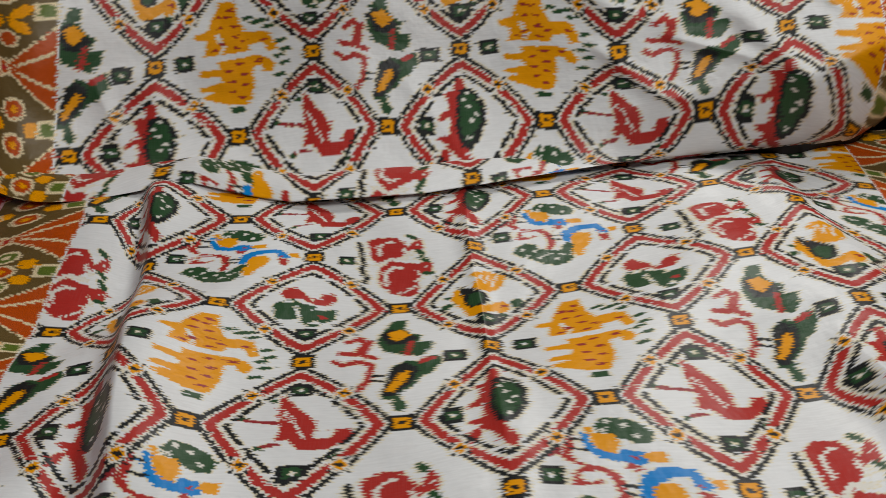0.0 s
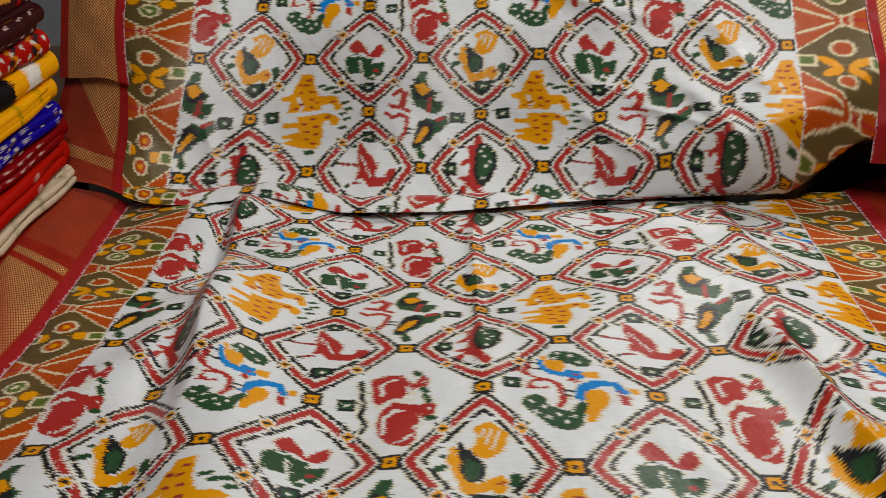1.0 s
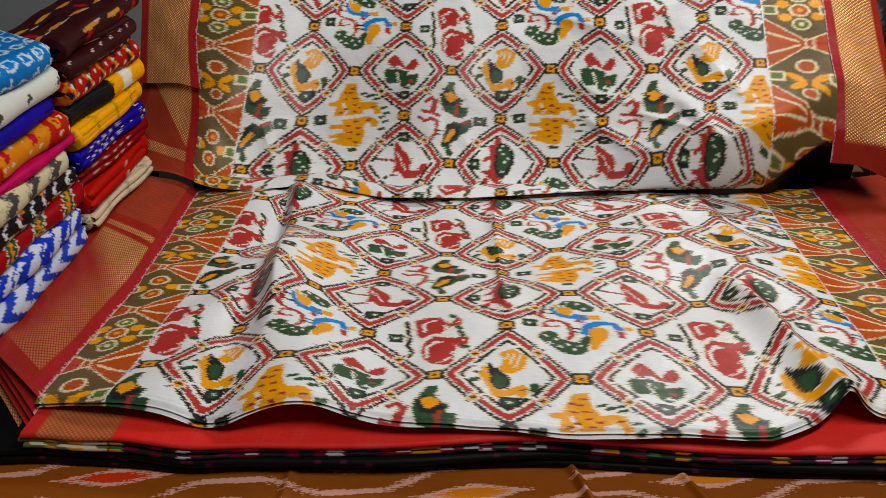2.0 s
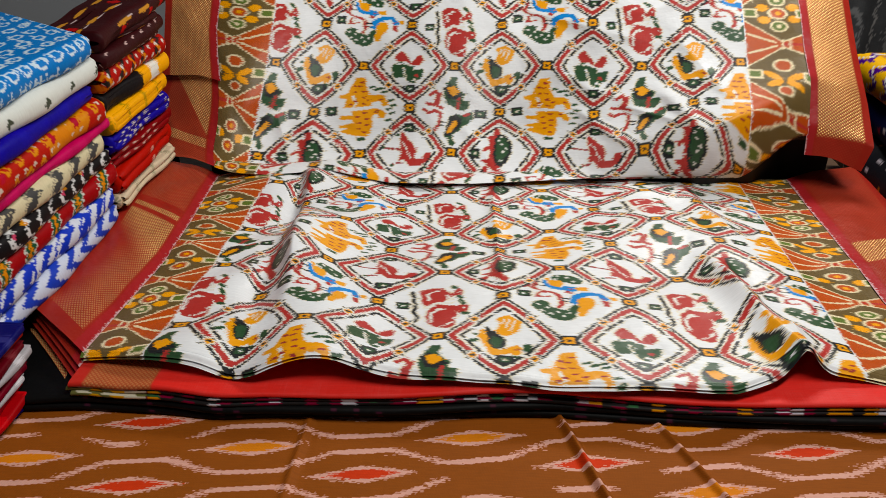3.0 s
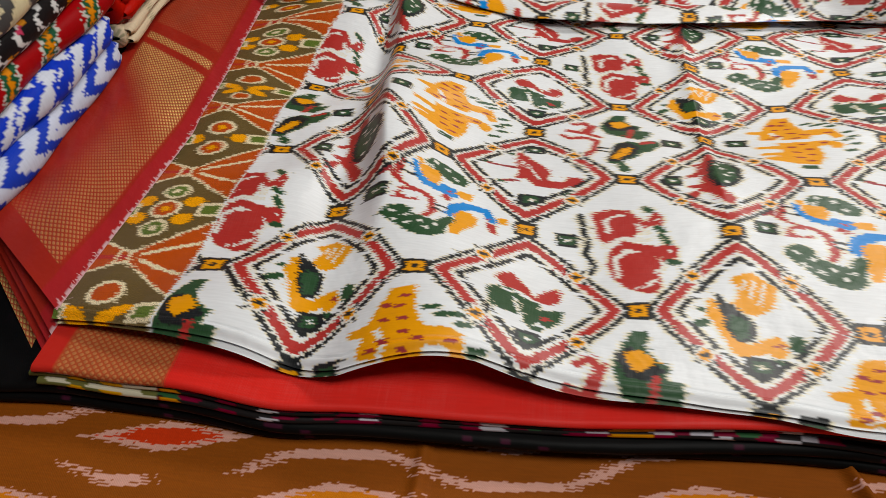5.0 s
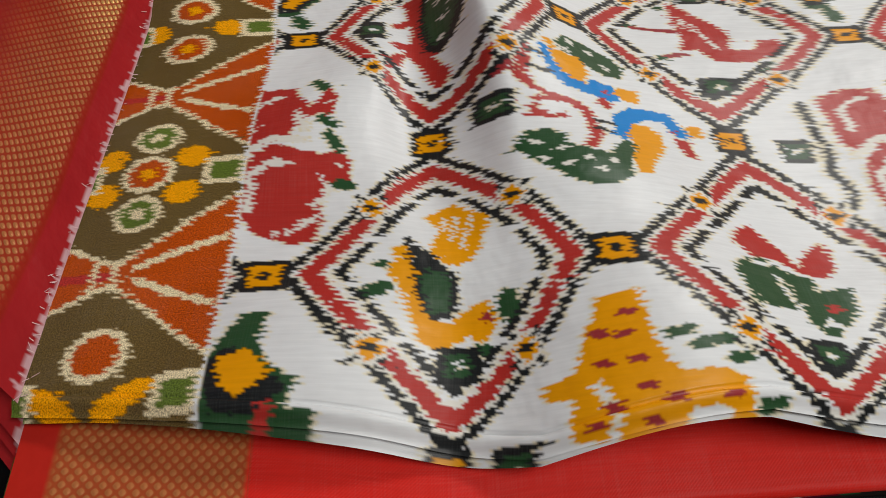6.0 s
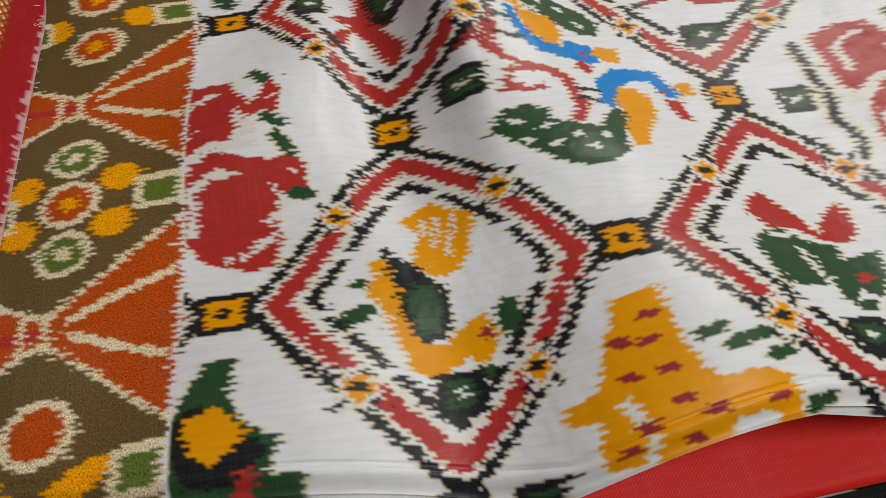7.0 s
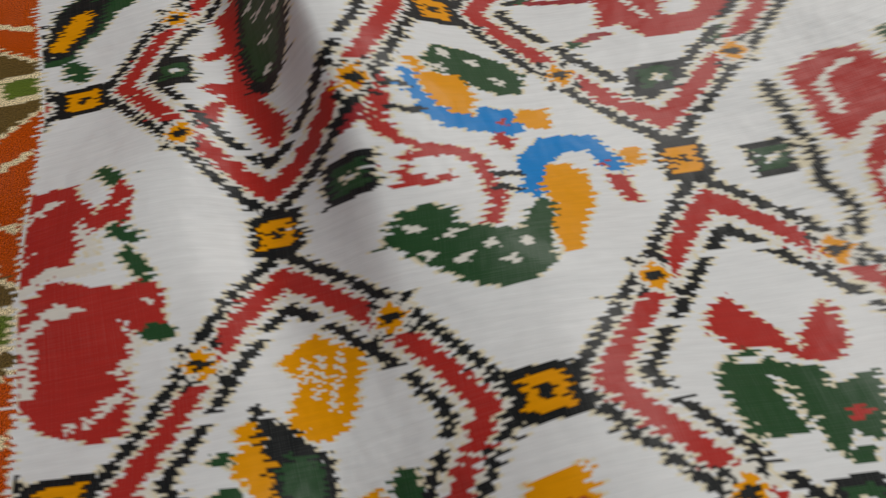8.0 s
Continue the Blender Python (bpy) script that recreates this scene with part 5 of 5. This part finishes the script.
FAR = [
    ("maroon silk saree with mustard streaks, topping the far stack", 0.222, 0.248, ikat((0.030, 0.005, 0.006), dabs((0.50, 0.24, 0.06), 0.06, 0.035, 0.020, 0.0035, 0.9), dabs((0.5, 0.4, 0.4), 0.05, 0.03, 0.010, 0.0012, 0.8), dabs((0.40, 0.02, 0.02), 0.045, 0.06, 0.007, 0.009, 0.6)), 0.0),
    ("maroon silk saree with small white sprigs, folded in the far stack", 0.200, 0.222, ikat((0.030, 0.005, 0.006), dabs((0.5, 0.35, 0.33), 0.03, 0.02, 0.003, 0.0028, 0.8)), 0.004),
    ("red silk saree with orange and black zigzags, folded", 0.170, 0.203, ikat((0.38, 0.025, 0.022), zigzag((0.02, 0.014, 0.014), 0.03, 0.011, 0.016), zigzag((0.62, 0.2, 0.03), 0.03, 0.007, 0.016, 0.012), dabs((0.6, 0.55, 0.5), 0.022, 0.014, 0.0035, 0.003, 0.8)), 0.0),
    ("black silk saree with orange and white patch, folded", 0.142, 0.171, ikat(INK, lambda d, a, b: d.lay(a > 0.25, TURMERIC), lambda d, a, b: d.lay((a > 0.285) & (a < 0.315), PALE)), -0.004),
    ("plain turmeric yellow silk saree, folded in the far stack", 0.115, 0.143, ikat((0.82, 0.36, 0.008), stripes((0.40, 0.24, 0.02), 0.06, 0.007)), 0.004),
    ("royal blue silk saree with white sprigs, folded", 0.088, 0.116, ikat((0.008, 0.004, 0.26), dabs((0.55, 0.5, 0.4), 0.024, 0.016, 0.0036, 0.003, 0.75), dabs((0.3, 0.16, 0.02), 0.05, 0.03, 0.005, 0.003, 0.5)), 0.004),
    ("dark red silk saree with pale sprigs, folded in the far stack", 0.066, 0.089, ikat((0.20, 0.012, 0.014), dabs((0.5, 0.35, 0.3), 0.026, 0.013, 0.005, 0.0016, 0.7)), 0.000),
    ("bright red silk saree with white sprigs, folded in the far stack", 0.032, 0.067, ikat((0.42, 0.022, 0.018), dabs((0.6, 0.35, 0.3), 0.055, 0.03, 0.006, 0.005, 0.8)), 0.006),
    ("cream silk saree with faint green bands, folded", 0.010, 0.033, ikat((0.60, 0.50, 0.36), stripes((0.30, 0.28, 0.18), 0.06, 0.006)), 0.012),
]
for k, (label, z0, z1, dyes, out) in enumerate(FAR):
    z0, z1 = z0 * 1.09, z1 * 1.09
    deep = 0.085 if k < 2 else 0.12
    ob = part("folded_saree", roll_fold(-0.487 + 0.115 * z1 + out * 0.5, deep, 0.124, 0.362 - 0.008 * (k % 3), z0, z1, dyes, seed_at=k * 2.3 + 1, top=60 if k == 0 else 22, shut=0.02, blunt=0.4, rise=(0.08, 0.03)[k] if k < 2 else 0.0), M_FOLD, None)
    tagged(ob, label, "folded saree", "far stack of folded sarees")
    h = (z1 - z0) * 0.22
    for zm in (z0 + (z1 - z0) * 0.3, z0 + (z1 - z0) * 0.7):
        part("inner_fold", roll_fold(-0.478 + 0.06 * z1 + out * 0.5, deep - 0.02, 0.130, 0.335, zm - h, zm + h, dyes, seed_at=k * 2.3 + 1, step=0.007), M_FOLD, ob)

LOW = []
TINTS = [("royal blue", (0.022, 0.016, 0.22)), ("crimson", (0.34, 0.014, 0.016)), ("dark red", (0.20, 0.010, 0.014)), ("silver white", (0.42, 0.40, 0.42)), ("wine red", (0.16, 0.010, 0.020)),
         ("bright red", (0.40, 0.018, 0.016)), ("pale grey", (0.38, 0.36, 0.38)), ("maroon", (0.10, 0.008, 0.012)), ("scarlet", (0.38, 0.03, 0.016)), ("dark blue", (0.012, 0.012, 0.10))]
for k, (tint, colour) in enumerate(TINTS):
    LOW.append((tint + " silk saree, folded thin, low in the pile", -0.046 + 0.0083 * k, -0.0380 + 0.0083 * k, ikat(colour, stripes(tuple(min(1, c * 1.5 + 0.02) for c in colour), 0.05, 0.012)), 0.004 * math.sin(k * 2.2)))
for k, (label, z0, z1, dyes, out) in enumerate(LOW):
    ob = part("folded_saree", roll_fold(-0.440 + out, 0.30, -0.50, -0.218 + 0.45 * z0 - 0.006 * (k % 2), z0, z1, dyes, seed_at=k * 1.1), M_FOLD, None)
    tagged(ob, label, "folded saree", "stack of folded sarees beside the counter edge")
    zm = (z0 + z1) / 2
    part("inner_fold", roll_fold(-0.444 + out, 0.27, -0.49, -0.212 + 0.45 * z0 - 0.006 * (k % 2), zm - 0.0018, zm + 0.0018, dyes, seed_at=k * 1.1, step=0.007), M_FOLD, ob)
base = part("folded_saree", roll_fold(-0.497, 0.26, -0.235, 0.118, -0.046, 0.004, ikat((0.006, 0.005, 0.005), stripes((0.012, 0.006, 0.006), 0.05, 0.01)), seed_at=3.0), M_FOLD, None)
tagged(base, "dark folded silk saree at the very bottom of the stacks", "folded saree", "stack of folded sarees beside the counter edge")
under = part("folded_saree", roll_fold(-0.487, 0.16, 0.136, 0.40, -0.046, 0.0105, ikat((0.02, 0.012, 0.012), stripes((0.2, 0.02, 0.02), 0.05, 0.01)), seed_at=5.0), M_FOLD, None)
tagged(under, "dark folded silk saree at the bottom of the far stack", "folded saree", "far stack of folded sarees")
# Added filler slab; where it shows, its near-black colour serves as shadow.
filler = part("folded_saree", roll_fold(0.50, 0.86, 0.02, 0.285, -0.046, -0.022, ikat((0.03, 0.012, 0.012), stripes((0.06, 0.01, 0.01), 0.05, 0.02)), wob=0.0), M_FOLD, None)
tagged(filler, "added dark filler beneath the spread saree, standing in for shade", "folded saree", "pile under the white saree")

# ---- right side ----
RIGHT = [
    ("yellow silk saree with purple flame ikat, folded", 0.105, 0.165, ikat((0.66, 0.36, 0.02), zigzag((0.06, 0.015, 0.16), 0.034, 0.018, 0.026), zigzag((0.55, 0.52, 0.5), 0.034, 0.005, 0.026, 0.006)), 0.0),
    ("navy blue silk saree with scattered flowers, folded", 0.045, 0.105, ikat((0.010, 0.012, 0.06), dabs((0.5, 0.5, 0.55), 0.04, 0.03, 0.006, 0.005, 0.5), dabs((0.4, 0.03, 0.08), 0.05, 0.035, 0.006, 0.006, 0.5, 0.5, 5.0)), 0.004),
    ("black silk saree with scattered flowers, folded", -0.046, 0.045, ikat((0.010, 0.010, 0.014), dabs((0.5, 0.45, 0.5), 0.03, 0.025, 0.004, 0.004, 0.5), dabs((0.45, 0.2, 0.03), 0.04, 0.03, 0.004, 0.005, 0.5, 0.5, 7.0)), -0.01),
]
for k, (label, z0, z1, dyes, out) in enumerate(RIGHT):
    mesh = roll_fold(0.0, 0.34, -0.25, 0.22, z0, z1, dyes, seed_at=k * 1.9)
    ob = part("folded_saree", mesh, M_FOLD, None)
    ob.matrix_world = pose(0.695 + out, 0.28, 0.0, 0, 0, 180)
    tagged(ob, label, "folded saree", "stack of folded sarees beside the spread saree")
    for f in (0.3, 0.7):
        zm, h = z0 + (z1 - z0) * f, (z1 - z0) * 0.2
        part("inner_fold", roll_fold(-0.006, 0.31, -0.256, 0.226, zm - h, zm + h, dyes, seed_at=k * 1.9, step=0.007), M_FOLD, ob)


def hanging():
    x, z = np.meshgrid(np.linspace(0.45, 1.3, 260), np.linspace(0.0, 1.1, 200))
    y = 1.02 + 0.03 * np.sin(x * 26) + 0.012 * np.sin(x * 61 + z * 3) + 0.008 * ripple(x, z, 0.2)
    d = Dye(x.shape, (0.045, 0.048, 0.052))
    a, b = tied(x, z, 0.004, 0.006)
    for k in range(5):
        xc = 0.62 + 0.13 * k
        d.lay(ring(a, b, xc, 0.30, 0.028, 0.06, 0.55) | ring(a, b, xc, 0.14, 0.028, 0.06, 0.55), (0.16, 0.165, 0.17))
        d.lay(np.abs(a - xc - 0.065 - 0.004 * np.sin(b * 160)) < 0.003, (0.22, 0.22, 0.22))
    return sheet("hanging_cloth", np.stack([x, y, z - 0.053], -1), d.c, np.stack([x, z], -1))


tagged(part("hanging_cloth", hanging(), M_COTTON, None), "dark grey hanging cloth with embroidered chains behind the counter", "cloth")
